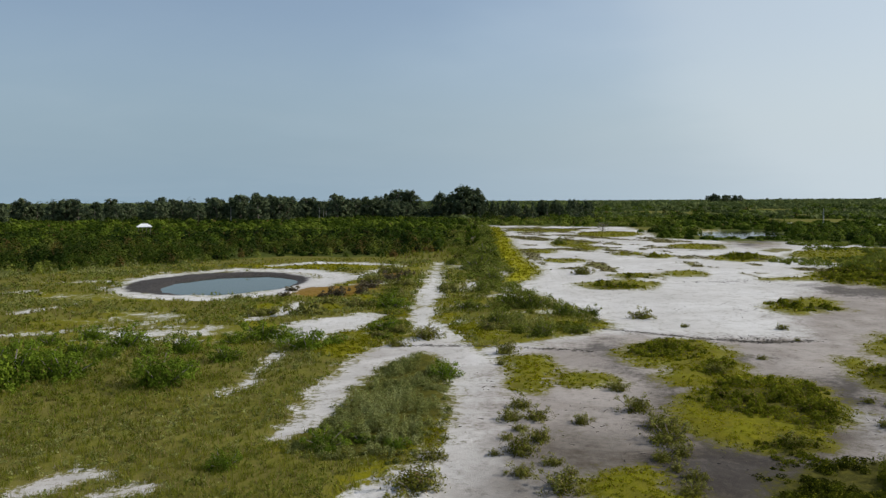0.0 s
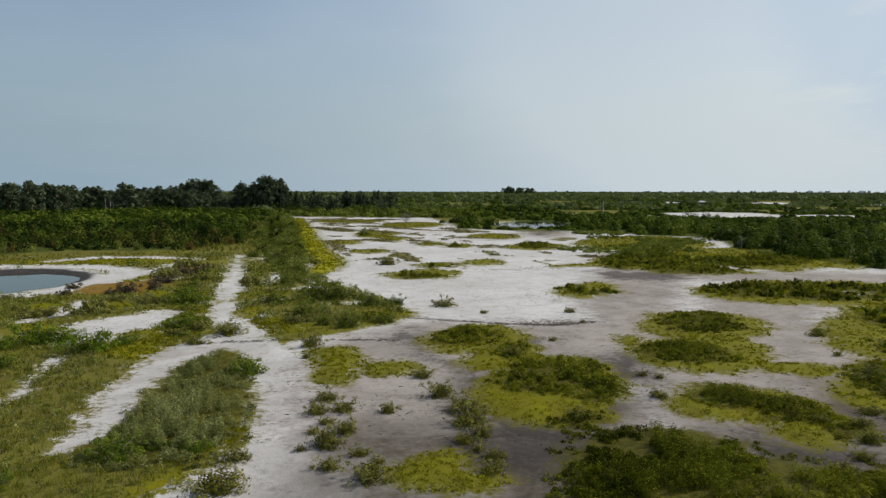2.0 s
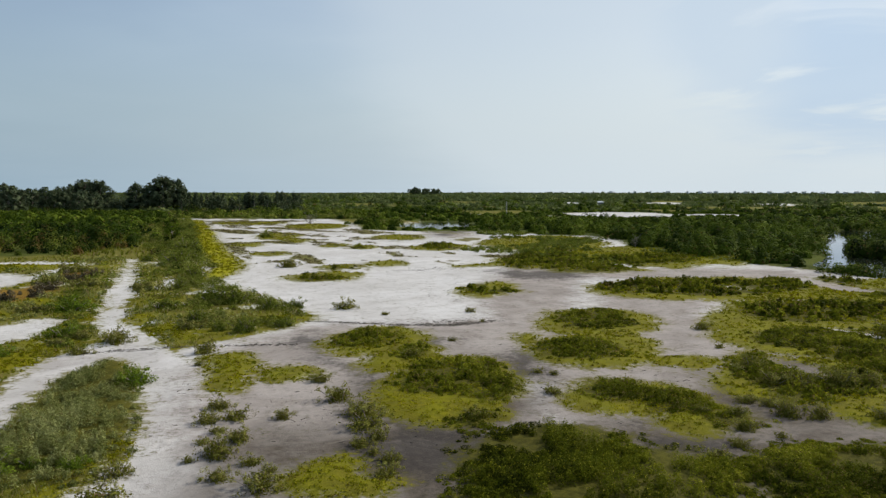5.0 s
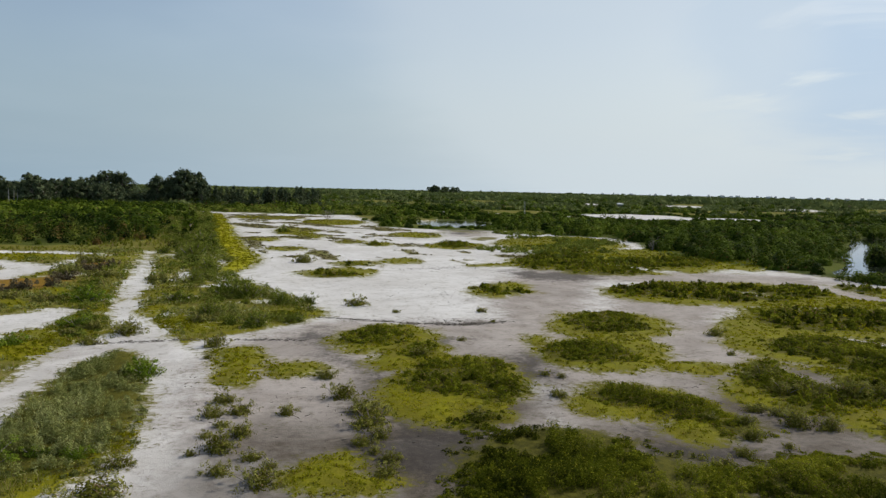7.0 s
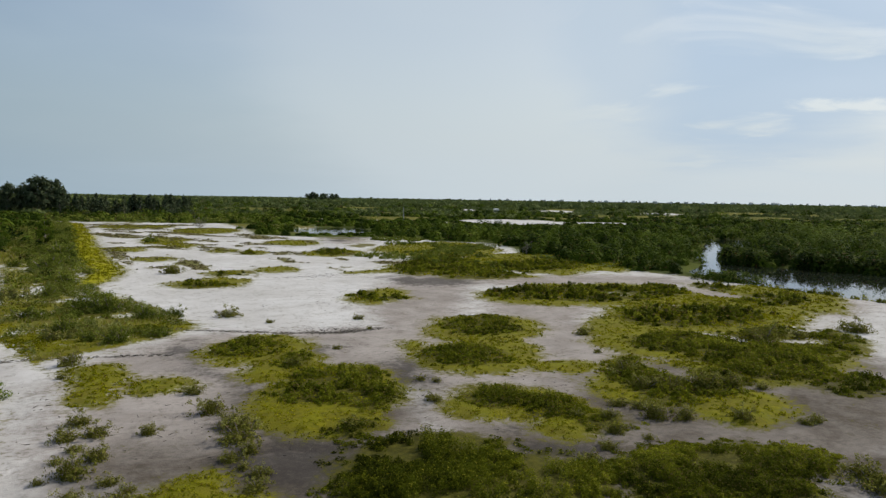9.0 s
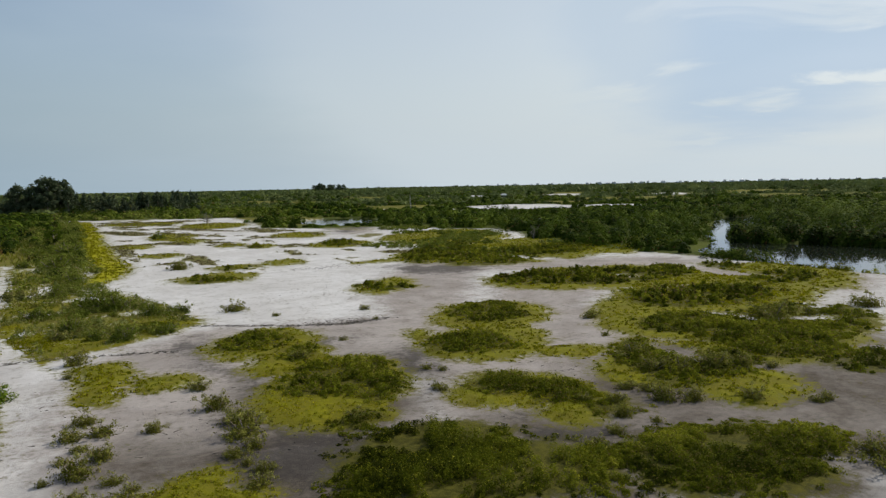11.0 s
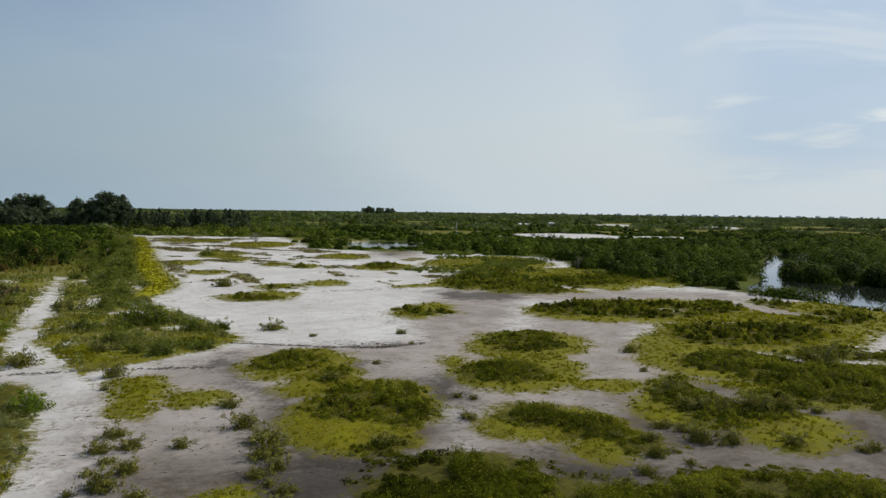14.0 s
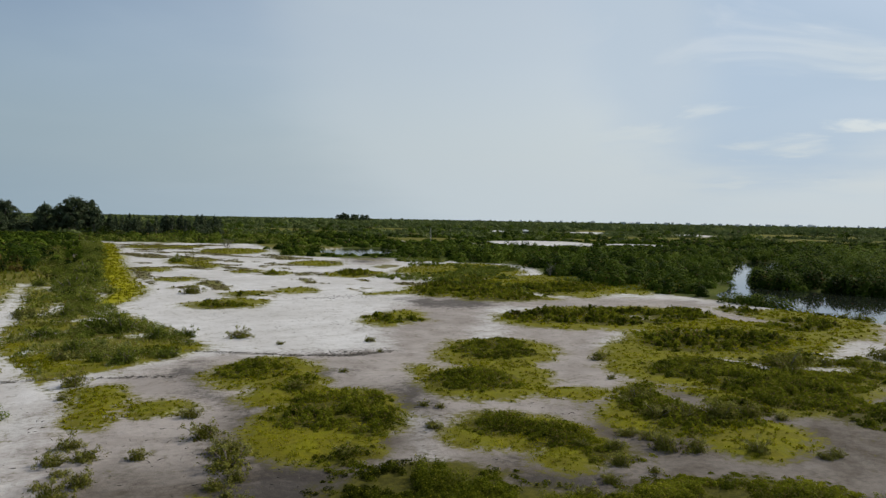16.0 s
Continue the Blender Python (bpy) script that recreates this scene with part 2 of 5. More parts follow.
M_GREEN = leaf_material("bright_green_leaves", (0.055, 0.088, 0.008, 1), (0.135, 0.20, 0.018, 1), (0.24, 0.31, 0.036, 1), (0.16, 0.14, 0.04, 1), 0.36, 0.04)
M_DEEP = leaf_material("deep_green_leaves", (0.055, 0.08, 0.009, 1), (0.15, 0.18, 0.026, 1), (0.26, 0.285, 0.055, 1), (0.15, 0.12, 0.05, 1), 0.32, 0.05)
M_BROWN = leaf_material("purple_brown_leaves", (0.065, 0.055, 0.03, 1), (0.125, 0.105, 0.058, 1), (0.20, 0.175, 0.095, 1), (0.16, 0.12, 0.08, 1), 0.2, 0.1)
M_MOUND = leaf_material("grey_olive_leaves", (0.10, 0.105, 0.018, 1), (0.20, 0.20, 0.045, 1), (0.31, 0.30, 0.085, 1), (0.18, 0.14, 0.07, 1), 0.3, 0.08)
M_SAGE = leaf_material("sage_green_leaves", (0.10, 0.118, 0.03, 1), (0.225, 0.245, 0.075, 1), (0.37, 0.385, 0.16, 1), (0.19, 0.16, 0.06, 1), 0.3, 0.06)
M_LOW = leaf_material("olive_shrub_leaves", (0.042, 0.054, 0.004, 1), (0.138, 0.155, 0.010, 1), (0.31, 0.315, 0.026, 1), (0.19, 0.14, 0.05, 1), 0.34, 0.08)
# olive shrub leaves with foreground shade in the colour; greener, yellow-tipped
M_LOW_SHADED = leaf_material("shaded_green_shrub_leaves", (0.022, 0.028, 0.003, 1), (0.088, 0.105, 0.006, 1), (0.20, 0.215, 0.014, 1), (0.34, 0.32, 0.03, 1), 0.34, 0.045)
M_SALT = leaf_material("yellow_green_succulents", (0.09, 0.10, 0.004, 1), (0.205, 0.206, 0.007, 1), (0.36, 0.335, 0.010, 1), (0.14, 0.105, 0.02, 1), 0.32, 0.14)
M_GRASS = leaf_material("marsh_grass_blades", (0.08, 0.092, 0.009, 1), (0.18, 0.195, 0.02, 1), (0.32, 0.30, 0.05, 1), (0.30, 0.23, 0.11, 1), 0.38, 0.14)
M_MANGROVE = leaf_material("mangrove_leaves", (0.022, 0.04, 0.004, 1), (0.09, 0.13, 0.012, 1), (0.215, 0.26, 0.034, 1), (0.13, 0.085, 0.03, 1), 0.2, 0.02, vary=0.1)
# mangrove leaves with the thicket's shaded front put into a darker colour
M_WEST = leaf_material("dark_scrub_leaves", (0.009, 0.019, 0.003, 1), (0.037, 0.062, 0.007, 1), (0.14, 0.17, 0.024, 1), (0.12, 0.075, 0.028, 1), 0.18, 0.03, vary=0.1)
M_STUBBLE = leaf_material("dry_tuft_blades", (0.085, 0.07, 0.03, 1), (0.15, 0.135, 0.055, 1), (0.21, 0.20, 0.06, 1), (0.22, 0.17, 0.10, 1), 0.25, 0.2)
M_RUSSET = leaf_material("russet_leaves", (0.06, 0.04, 0.012, 1), (0.12, 0.08, 0.02, 1), (0.18, 0.13, 0.04, 1), (0.13, 0.07, 0.03, 1), 0.2, 0.1)
# needle green lifted and greyed, so distance haze sits in the base colour
M_PINE = leaf_material("hazed_casuarina_needles", (0.05, 0.068, 0.034, 1), (0.092, 0.118, 0.06, 1), (0.145, 0.175, 0.09, 1), (0.08, 0.07, 0.045, 1), 0.2, 0.04)
# distance haze put into the leaf colour: paler, greyer, less contrast
M_FAR = leaf_material("haze_toned_scrub_leaves", (0.08, 0.105, 0.035, 1), (0.145, 0.175, 0.058, 1), (0.24, 0.27, 0.09, 1), (0.15, 0.14, 0.07, 1), 0.2, 0.02, vary=0.08)

# ---- the plan: patches are (x, y, half width, half depth, turn) in metres and degrees ----
SALTWORT = [
    (12.6, 172.1, 1.17, 56.61, -4),
    (9.0, 115.4, 1.92, 10.21, -4),
    (9.7, 95.1, 1.86, 10.02, -6),
    (18.2, 76.4, 4.03, 4.89, -43),
    (29.2, 88.6, 1.97, 3.60, -25),
    (22.2, 86.3, 3.36, 2.52, 13),
    (38.5, 81.6, 3.96, 2.24, 9),
    (30.2, 61.0, 3.10, 5.62, -39),
    (29.9, 120.1, 2.64, 3.86, -22),
    (33.5, 115.0, 3.00, 4.78, -24),
    (47.4, 137.7, 4.32, 8.62, -24),
    (44.6, 111.0, 4.53, 7.08, -36),
    (13.3, 42.6, 2.87, 4.41, -30),
    (13.5, 37.6, 2.11, 3.51, -31),
    (13.6, 31.4, 3.15, 5.90, -33),
    (7.0, 36.3, 1.47, 1.82, -32),
]
SALTWORT += [
    (4.5, 39.3, 1.33, 5.59, -7),
    (-5.9, 44.1, 1.40, 2.40, 12),
    (-5.3, 47.6, 1.40, 1.65, 34),
    (0.2, 55.5, 1.28, 2.66, 0),
    (0.5, 47.8, 1.84, 1.99, 6),
    (16.2, 128.0, 3.88, 5.65, -9),
    (25.7, 149.1, 4.47, 11.50, -10),
    (26.3, 134.8, 3.02, 7.89, -12),
    (-17.3, 100.8, 14.10, 3.42, -5),
    (5.7, 22.7, 1.14, 1.49, -37),
    (-0.1, 26.5, 0.62, 1.24, 1),
    (17.7, 107.6, 3.22, 4.05, -19),
    (42.6, 188.8, 8.37, 15.51, -15),
    (28.8, 214.7, 9.72, 11.86, -6),
    (29.9, 43.4, 4.27, 5.92, -42),
    (24.4, 35.4, 4.58, 3.66, 43),
]
SALTWORT += [
    (22.0, 39.3, 0.75, 1.69, -27),
    (20.1, 26.4, 3.41, 2.71, -6),
    (20.8, 23.3, 1.52, 2.71, -45),
    (45.1, 38.5, 15.26, 6.90, 35),
    (39.9, 27.7, 7.93, 4.10, 23),
    (29.0, 21.2, 2.99, 1.68, 22),
    (49.5, 54.5, 12.18, 7.79, -10),
    (57.8, 80.4, 17.26, 12.11, -10),
    (5.9, 22.0, 1.89, 1.03, -31),
    (66.4, 47.1, 10.19, 5.20, 22),
    (72.6, 87.4, 17.82, 12.90, 1),
    (29.6, 26.5, 5.09, 3.32, 23),
    (66.4, 113.7, 10.64, 19.82, -32),
]
SALTWORT += [
    (27.0, 31.0, 2.18, 1.51, -9),
    (-6.5, 43.7, 1.06, 2.03, 12),
    (-6.7, 49.8, 1.36, 2.61, 11),
    (-3.0, 55.7, 0.68, 3.75, 3),
    (-9.3, 61.6, 0.65, 1.99, 10),
    (-0.5, 63.0, 0.68, 2.39, 1),
    (2.2, 51.6, 1.03, 1.85, -3),
    (-15.0, 55.7, 1.53, 2.11, 41),
    (-16.2, 94.3, 2.76, 3.98, 24),
    (-4.7, 65.0, 1.19, 2.92, 5),
    (-11.5, 81.0, 2.41, 3.48, 19),
    (-7.2, 66.9, 1.32, 2.72, 9),
    (-14.5, 61.8, 1.08, 1.74, 24),
    (0.6, 50.5, 1.17, 1.77, 0),
    (59.4, 43.8, 17.00, 7.15, 27),
    (100.9, 59.5, 15.33, 5.34, 20),
]
SHRUB = [
    (17.6, 75.3, 3.19, 2.65, 45),
    (29.6, 62.7, 1.50, 2.74, -37),
    (29.8, 59.1, 2.88, 1.71, 15),
    (12.7, 42.9, 1.92, 3.07, -27),
    (14.3, 38.3, 0.82, 1.67, -27),
    (14.2, 33.0, 3.60, 2.35, 45),
    (15.3, 30.2, 1.36, 2.40, -42),
    (12.8, 26.3, 1.17, 0.75, 28),
    (21.8, 85.0, 1.53, 1.99, -33),
    (33.0, 115.0, 1.68, 3.55, -19),
    (45.0, 111.8, 2.34, 4.69, -28),
    (9.7, 168.6, 1.83, 56.23, -3),
    (5.1, 101.9, 1.54, 10.59, -3),
    (5.5, 60.1, 1.38, 2.51, -7),
    (8.5, 51.4, 1.39, 1.88, -19),
    (-2.2, 33.1, 3.07, 6.94, 5),
]
SHRUB += [
    (-0.5, 39.7, 1.82, 4.09, 1),
    (-3.3, 26.7, 2.32, 1.84, -15),
    (-4.4, 59.6, 1.05, 12.94, 4),
    (30.1, 44.1, 2.93, 4.24, -40),
    (23.4, 35.8, 2.79, 2.47, 30),
    (20.1, 27.6, 1.97, 1.68, 27),
    (21.3, 25.0, 1.79, 1.35, 33),
    (22.1, 22.3, 1.30, 0.91, 28),
    (47.5, 40.7, 7.07, 4.59, 7),
    (37.7, 33.0, 4.14, 2.65, 21),
    (38.6, 26.2, 4.99, 2.66, 20),
    (38.1, 29.3, 3.96, 2.18, 25),
    (29.6, 28.8, 3.93, 1.24, 45),
    (28.8, 25.4, 3.37, 1.46, 39),
    (31.4, 24.7, 2.68, 1.41, 29),
    (14.4, 19.0, 4.3, 2.9, -22),
    (14.3, 22.4, 2.9, 2.5, -10),
    (22.0, 16.8, 4.6, 2.1, -8),
]
SHRUB += [
    (20.4, 17.9, 1.94, 1.35, 8),
    (20.4, 15.4, 2.34, 1.49, 2),
    (48.7, 55.2, 10.42, 5.65, -16),
    (50.8, 76.3, 6.00, 8.38, -43),
    (52.3, 88.7, 4.59, 12.19, -31),
    (62.0, 53.8, 5.21, 3.30, 2),
    (62.5, 80.6, 7.57, 5.92, 14),
    (62.2, 44.0, 4.77, 2.70, 14),
    (25.1, 15.2, 1.78, 0.62, 29),
    (44.7, 82.4, 2.82, 7.30, -28),
    (44.9, 31.5, 3.00, 1.10, -19),
    (43.9, 29.8, 7.57, 4.00, 10),
    (37.6, 21.1, 2.71, 1.38, 20),
    (20.0, 14.8, 3.41, 1.69, -25),
    (11.2, 21.2, 1.52, 2.75, -22),
]
SHRUB += [
    (9.5, 19.2, 0.95, 1.02, 11),
]
MUD = [
    (9.0, 36.1, 6.35, 13.45, -18),
    (16.4, 41.2, 9.77, 6.21, 15),
    (34.2, 60.5, 5.17, 20.15, -31),
    (41.2, 76.1, 3.00, 8.01, -33),
    (62.6, 146.0, 5.05, 15.77, -25),
    (62.0, 44.0, 10.0, 8.0, 20),
    (12.2, 25.5, 3.53, 5.95, -42),
    (27.7, 36.7, 12.26, 10.22, 16),
    (25.4, 24.7, 10.70, 7.28, -4),
    (41.3, 52.2, 5.52, 13.82, -39),
    (44.6, 72.5, 6.89, 9.57, -38),
    (55.5, 64.2, 12.65, 6.49, -17),
    (11.0, 28.8, 6.18, 10.04, -13),
    (20.0, 18.8, 8.86, 5.48, -12),
    (12.4, 17.4, 6.66, 2.20, -24),
    (34.7, 20.3, 12.70, 3.10, 30),
    (58.1, 50.3, 9.06, 5.75, 2),
]
SLIME = [
    (9.7, 24.6, 1.75, 1.22, 33),
    (9.9, 22.6, 1.6, 2.4, 10),
    (9.6, 19.6, 1.5, 1.6, 0),
    (8.9, 28.3, 0.62, 1.06, -26),
    (10.8, 34.4, 0.76, 2.39, -19),
    (18.5, 33.3, 1.32, 3.40, -34),
    (16.3, 40.3, 1.42, 0.99, 33),
    (9.4, 44.4, 1.50, 1.25, 43),
    (62.2, 149.2, 4.16, 12.36, -25),
    (38.5, 73.2, 1.87, 3.32, -42),
    (10.7, 22.1, 2.01, 2.99, -18),
    (8.5, 23.4, 1.09, 1.57, -7),
    (11.8, 18.0, 1.94, 1.13, -23),
    (18.6, 23.3, 1.34, 0.83, -18),
    (18.4, 20.6, 2.23, 0.93, -22),
    (41.6, 69.8, 5.58, 4.31, -14),
]
# patches of ground darkened by painted cloud shade
CLOUD_DIM = [
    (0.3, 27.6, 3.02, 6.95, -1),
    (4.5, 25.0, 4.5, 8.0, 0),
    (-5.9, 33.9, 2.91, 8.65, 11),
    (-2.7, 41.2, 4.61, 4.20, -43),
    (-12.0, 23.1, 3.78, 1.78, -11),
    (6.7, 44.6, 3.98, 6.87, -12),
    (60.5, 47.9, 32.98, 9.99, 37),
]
TRACKS = [
    [(0.2, 21.8, 1.45), (1.1, 27.1, 1.26), (1.7, 33.5, 1.56), (1.7, 40.6, 1.57), (-0.9, 46.5, 1.97), (-3.2, 43.0, 1.67)],
    [(0.2, 47.4, 1.2), (-1.7, 55.1, 1.25), (-1.5, 64.7, 1.0), (-1.1, 83.2, 0.95), (-0.7, 104.9, 0.7)],
    [(-3.2, 43.0, 1.6), (-4.4, 39.4, 1.15), (-5.3, 34.7, 0.95), (-5.4, 30.5, 0.75), (-6.1, 27.7, 0.4)],
    [(-10.4, 47.3, 1.10), (-8.3, 52.6, 3.06), (-5.7, 56.9, 1.54)],
    [(3.5, 43.7, 1.51), (6.5, 43.6, 1.68), (10.3, 45.2, 1.56)],
]
TRACKS += [
    [(-2.2, 21.7, 1.02), (-0.9, 23.7, 0.93), (0.3, 25.9, 0.60)],
    [(-10.4, 33.7, 0.2), (-9.7, 35.3, 0.3), (-9.8, 37.6, 0.1), (-9.6, 42.1, 0.15)],
    [(-13.1, 22.5, 0.53), (-12.4, 23.4, 0.64), (-11.4, 23.8, 0.28)],
    [(-10.3, 22.0, 0.43), (-9.4, 22.8, 0.27)],
    [(-30.5, 49.2, 0.7), (-27.0, 50.3, 0.5), (-23.3, 51.7, 0.35), (-20.7, 52.1, 0.1)],
]
TRACKS += [
    [(-35.7, 76.9, 0.42), (-28.1, 69.7, 1.64), (-21.2, 68.2, 1.60), (-15.9, 72.6, 1.97), (-14.0, 81.0, 3.14), (-11.5, 86.9, 2.02), (-17.7, 94.2, 2.20), (-26.9, 96.3, 1.51), (-33.5, 90.2, 1.42), (-35.0, 82.2, 1.29)],
    [(-23.8, 101.9, 1.19), (-18.3, 106.1, 1.65), (-11.6, 104.7, 1.62), (-5.3, 99.8, 1.15)],
    [(-12.5, 83.8, 1.30), (-9.8, 88.1, 0.68), (-7.0, 96.6, 0.75)],
    [(-14.8, 55.6, 0.87), (-13.1, 59.5, 0.92), (-12.6, 64.1, 0.50)],
    [(-34.6, 59.5, 0.33), (-33.3, 62.3, 0.44), (-32.7, 65.0, 0.26)],
]
TRACKS += [
    [(-42.6, 72.5, 0.40), (-41.6, 74.8, 0.30)],
    [(-2.8, 256.9, 1.99), (8.5, 244.3, 3.76), (22.8, 258.1, 5.91)],
    [(-0.8, 70.6, 0.81), (2.0, 74.0, 0.68), (3.1, 79.0, 0.36)],
    [(-10.0, 40.9, 0.22), (-9.8, 42.8, 0.23)],
    [(42.2, 34.4, 0.56), (42.6, 31.3, 1.07), (46.1, 29.3, 1.07)],
]
TRACKS += [
    [(32.2, 30.1, 0.47), (31.5, 27.6, 1.03), (30.7, 25.4, 0.55)],
    [(53.7, 79.6, 0.73), (54.8, 73.7, 1.03), (57.0, 66.0, 1.93), (66.0, 70.5, 1.41), (65.0, 61.3, 1.60), (60.6, 48.6, 1.61), (62.1, 45.0, 0.52)],
    [(51.4, 53.5, 0.54), (52.6, 51.2, 0.79)],
    [(49.6, 45.5, 0.48), (52.2, 43.7, 0.48)],
    [(48.1, 31.5, 0.43), (58.5, 35.2, 1.55), (58.9, 32.4, 1.50)],
]
# wet foreground mud with cloud shade and lens falloff painted in
WET_DIM = [
    (18.5, 18.6, 8.81, 5.59, -12),
    (27.3, 17.9, 9.64, 3.31, 32),
    (9.2, 20.7, 2.42, 2.68, 21),
    (12.8, 29.2, 4.66, 9.36, -32),
    (6.0, 22.5, 4.5, 6.0, 0),
    (30.0, 22.0, 14.0, 7.5, 22),
    (26.0, 15.5, 9.0, 4.5, 10),
]
RUST = [
    (-11.1, 72.3, 3.53, 5.09, 20),
    (-8.4, 75.7, 1.72, 3.48, 9),
    (-5.7, 88.0, 2.01, 3.34, 8),
]
BROWN_BUSHES = [
    (-9.67, 68.79, 2.41),
    (-7.85, 70.52, 1.61),
    (-5.97, 81.96, 2.73),
    (-7.21, 75.16, 2.28),
    (-14.79, 68.72, 1.39),
    (-11.00, 68.18, 1.47),
    (-15.04, 73.90, 1.49),
    (-4.27, 85.79, 1.95),
]
MOUNDS = [
    (-10.76, 58.21, 3.72),
    (-14.44, 58.06, 2.79),
    (-6.96, 62.33, 2.83),
    (-7.97, 79.96, 3.03),
    (-4.44, 77.16, 2.92),
    (-6.61, 90.96, 3.44),
    (0.82, 71.35, 2.91),
    (0.29, 74.72, 2.04),
    (-10.32, 63.88, 1.96),
    (3.32, 50.96, 1.93),
    (-3.27, 49.60, 1.65),
    (-4.27, 47.95, 1.46),
]
MARGIN = [
    [(16.3, 243.0, 1.86), (12.5, 164.4, 2.13), (10.3, 119.1, 2.54), (10.1, 91.0, 2.08), (7.1, 79.9, 1.22)],
    [(7.8, 70.1, 0.80), (10.0, 60.8, 0.70), (10.8, 51.3, 0.78)],
    [(-0.2, 47.4, 0.73), (1.7, 50.4, 0.78), (3.1, 47.3, 0.73)],
    [(2.6, 40.6, 0.47), (4.4, 39.2, 0.91), (4.4, 34.4, 0.53)],
    [(-6.3, 44.0, 1.02), (-4.9, 46.6, 0.90), (-3.1, 47.5, 0.55)],
]
MARGIN += [
    [(-12.9, 102.1, 1.58), (-18.3, 97.4, 2.27)],
    [(-1.6, 24.2, 0.13), (-0.5, 26.5, 0.17), (0.3, 29.2, 0.14)],
    [(-6.4, 56.9, 0.88), (-3.7, 50.6, 0.78)],
]
BUSHES = [
    (-1.01, 22.60, 1.77),
    (-0.49, 25.14, 0.99),
    (3.35, 31.55, 1.08),
    (3.80, 29.73, 1.24),
    (2.62, 29.68, 1.01),
    (3.46, 27.00, 1.13),
    (2.99, 28.18, 0.64),
    (2.32, 27.24, 0.58),
    (2.69, 25.73, 1.46),
    (1.71, 25.46, 0.48),
    (2.47, 23.62, 0.90),
    (3.59, 22.38, 1.28),
    (3.67, 24.62, 0.75),
    (4.12, 23.63, 0.55),
    (5.57, 29.05, 0.85),
    (8.17, 34.48, 1.20),
]
BUSHES += [
    (8.10, 30.88, 1.44),
    (8.63, 28.62, 1.35),
    (8.34, 26.90, 1.79),
    (8.35, 25.37, 1.01),
    (7.54, 24.79, 0.82),
    (7.70, 23.93, 0.57),
    (7.98, 23.00, 0.92),
    (7.59, 22.06, 0.88),
    (3.08, 39.78, 0.61),
    (-2.80, 45.07, 1.20),
    (-1.12, 47.68, 2.15),
    (3.71, 42.81, 1.46),
    (14.96, 55.27, 1.65),
    (16.88, 87.98, 2.71),
    (16.80, 51.22, 0.62),
    (23.19, 50.18, 0.92),
]
BUSHES += [
    (17.68, 40.62, 0.54),
    (22.21, 46.04, 0.47),
    (13.97, 37.31, 1.09),
    (-18.67, 66.53, 1.26),
    (24.45, 24.02, 0.99),
    (21.47, 23.35, 0.69),
    (24.91, 23.16, 0.98),
    (24.54, 21.83, 1.64),
    (25.26, 21.19, 1.18),
    (27.61, 25.59, 1.63),
    (28.73, 28.30, 1.75),
    (28.49, 24.89, 1.37),
    (30.00, 24.12, 2.21),
    (31.57, 24.04, 1.43),
    (32.59, 22.93, 0.75),
    (29.45, 18.35, 0.75),
]
BUSHES += [
    (27.43, 19.92, 1.09),
    (21.51, 21.10, 0.97),
    (22.04, 19.90, 0.60),
    (34.40, 38.09, 1.36),
    (31.18, 33.01, 0.67),
    (18.64, 31.91, 0.65),
    (19.18, 31.28, 0.59),
    (19.95, 19.94, 0.81),
    (18.24, 19.10, 0.94),
    (43.55, 30.90, 2.72),
    (46.54, 30.76, 1.43),
    (22.31, 22.47, 0.91),
    (12.54, 26.37, 1.07),
    (17.34, 28.31, 0.97),
    (52.85, 30.42, 2.26),
    (25.59, 13.77, 1.26),
]
BUSHES += [
    (29.93, 18.38, 0.72),
    (24.85, 12.78, 1.81),
]
GREEN_SHRUBS = [
    (-21.22, 35.99, 4.62),
    (-23.87, 38.27, 3.69),
    (-22.40, 39.90, 2.74),
    (-19.35, 37.08, 2.97),
    (-20.91, 41.90, 2.46),
    (-13.79, 37.44, 2.10),
    (-23.00, 47.66, 1.92),
    (-19.39, 44.81, 2.93),
    (-24.63, 45.54, 2.03),
    (-13.95, 35.59, 3.41),
    (-15.23, 43.76, 2.44),
    (-12.26, 41.13, 1.94),
    (-11.82, 47.37, 3.29),
    (-12.99, 46.06, 1.81),
    (-10.25, 48.25, 1.86),
    (-19.18, 41.66, 1.73),
]
GREEN_SHRUBS += [
    (-17.35, 42.73, 1.40),
    (-8.17, 43.98, 2.68),
    (-6.85, 45.83, 1.61),
    (-4.48, 61.26, 2.77),
    (-4.11, 50.58, 1.99),
    (-4.34, 26.29, 1.60),
    (0.12, 37.15, 2.12),
    (-7.42, 24.25, 1.22),
    (-3.06, 26.80, 0.94),
    (-1.77, 26.19, 0.99),
]
STRIP_SHRUBS = [
    (1.96, 59.64, 2.34),
    (4.41, 95.47, 3.75),
    (5.28, 80.81, 2.75),
    (7.42, 101.62, 3.08),
    (5.70, 61.81, 2.80),
    (7.48, 60.86, 3.04),
    (9.32, 56.42, 2.07),
    (3.83, 52.56, 1.99),
    (9.08, 49.14, 1.51),
    (6.49, 48.22, 2.20),
    (4.92, 49.28, 1.50),
    (6.76, 117.13, 4.43),
    (1.19, 101.72, 2.01),
    (3.54, 70.93, 1.94),
    (22.68, 145.72, 3.02),
    (11.56, 56.73, 1.58),
]

rng = np.random.default_rng(7)


def lattice(ix, iy, seed):
    h = (ix.astype(np.int64) * 374761393 + iy.astype(np.int64) * 668265263 + seed * 1274126177) & 0x7FFFFFFF
    h = ((h ^ (h >> 13)) * 1103515245) & 0x7FFFFFFF
    return ((h ^ (h >> 16)) & 0xFFFF) / 65535.0


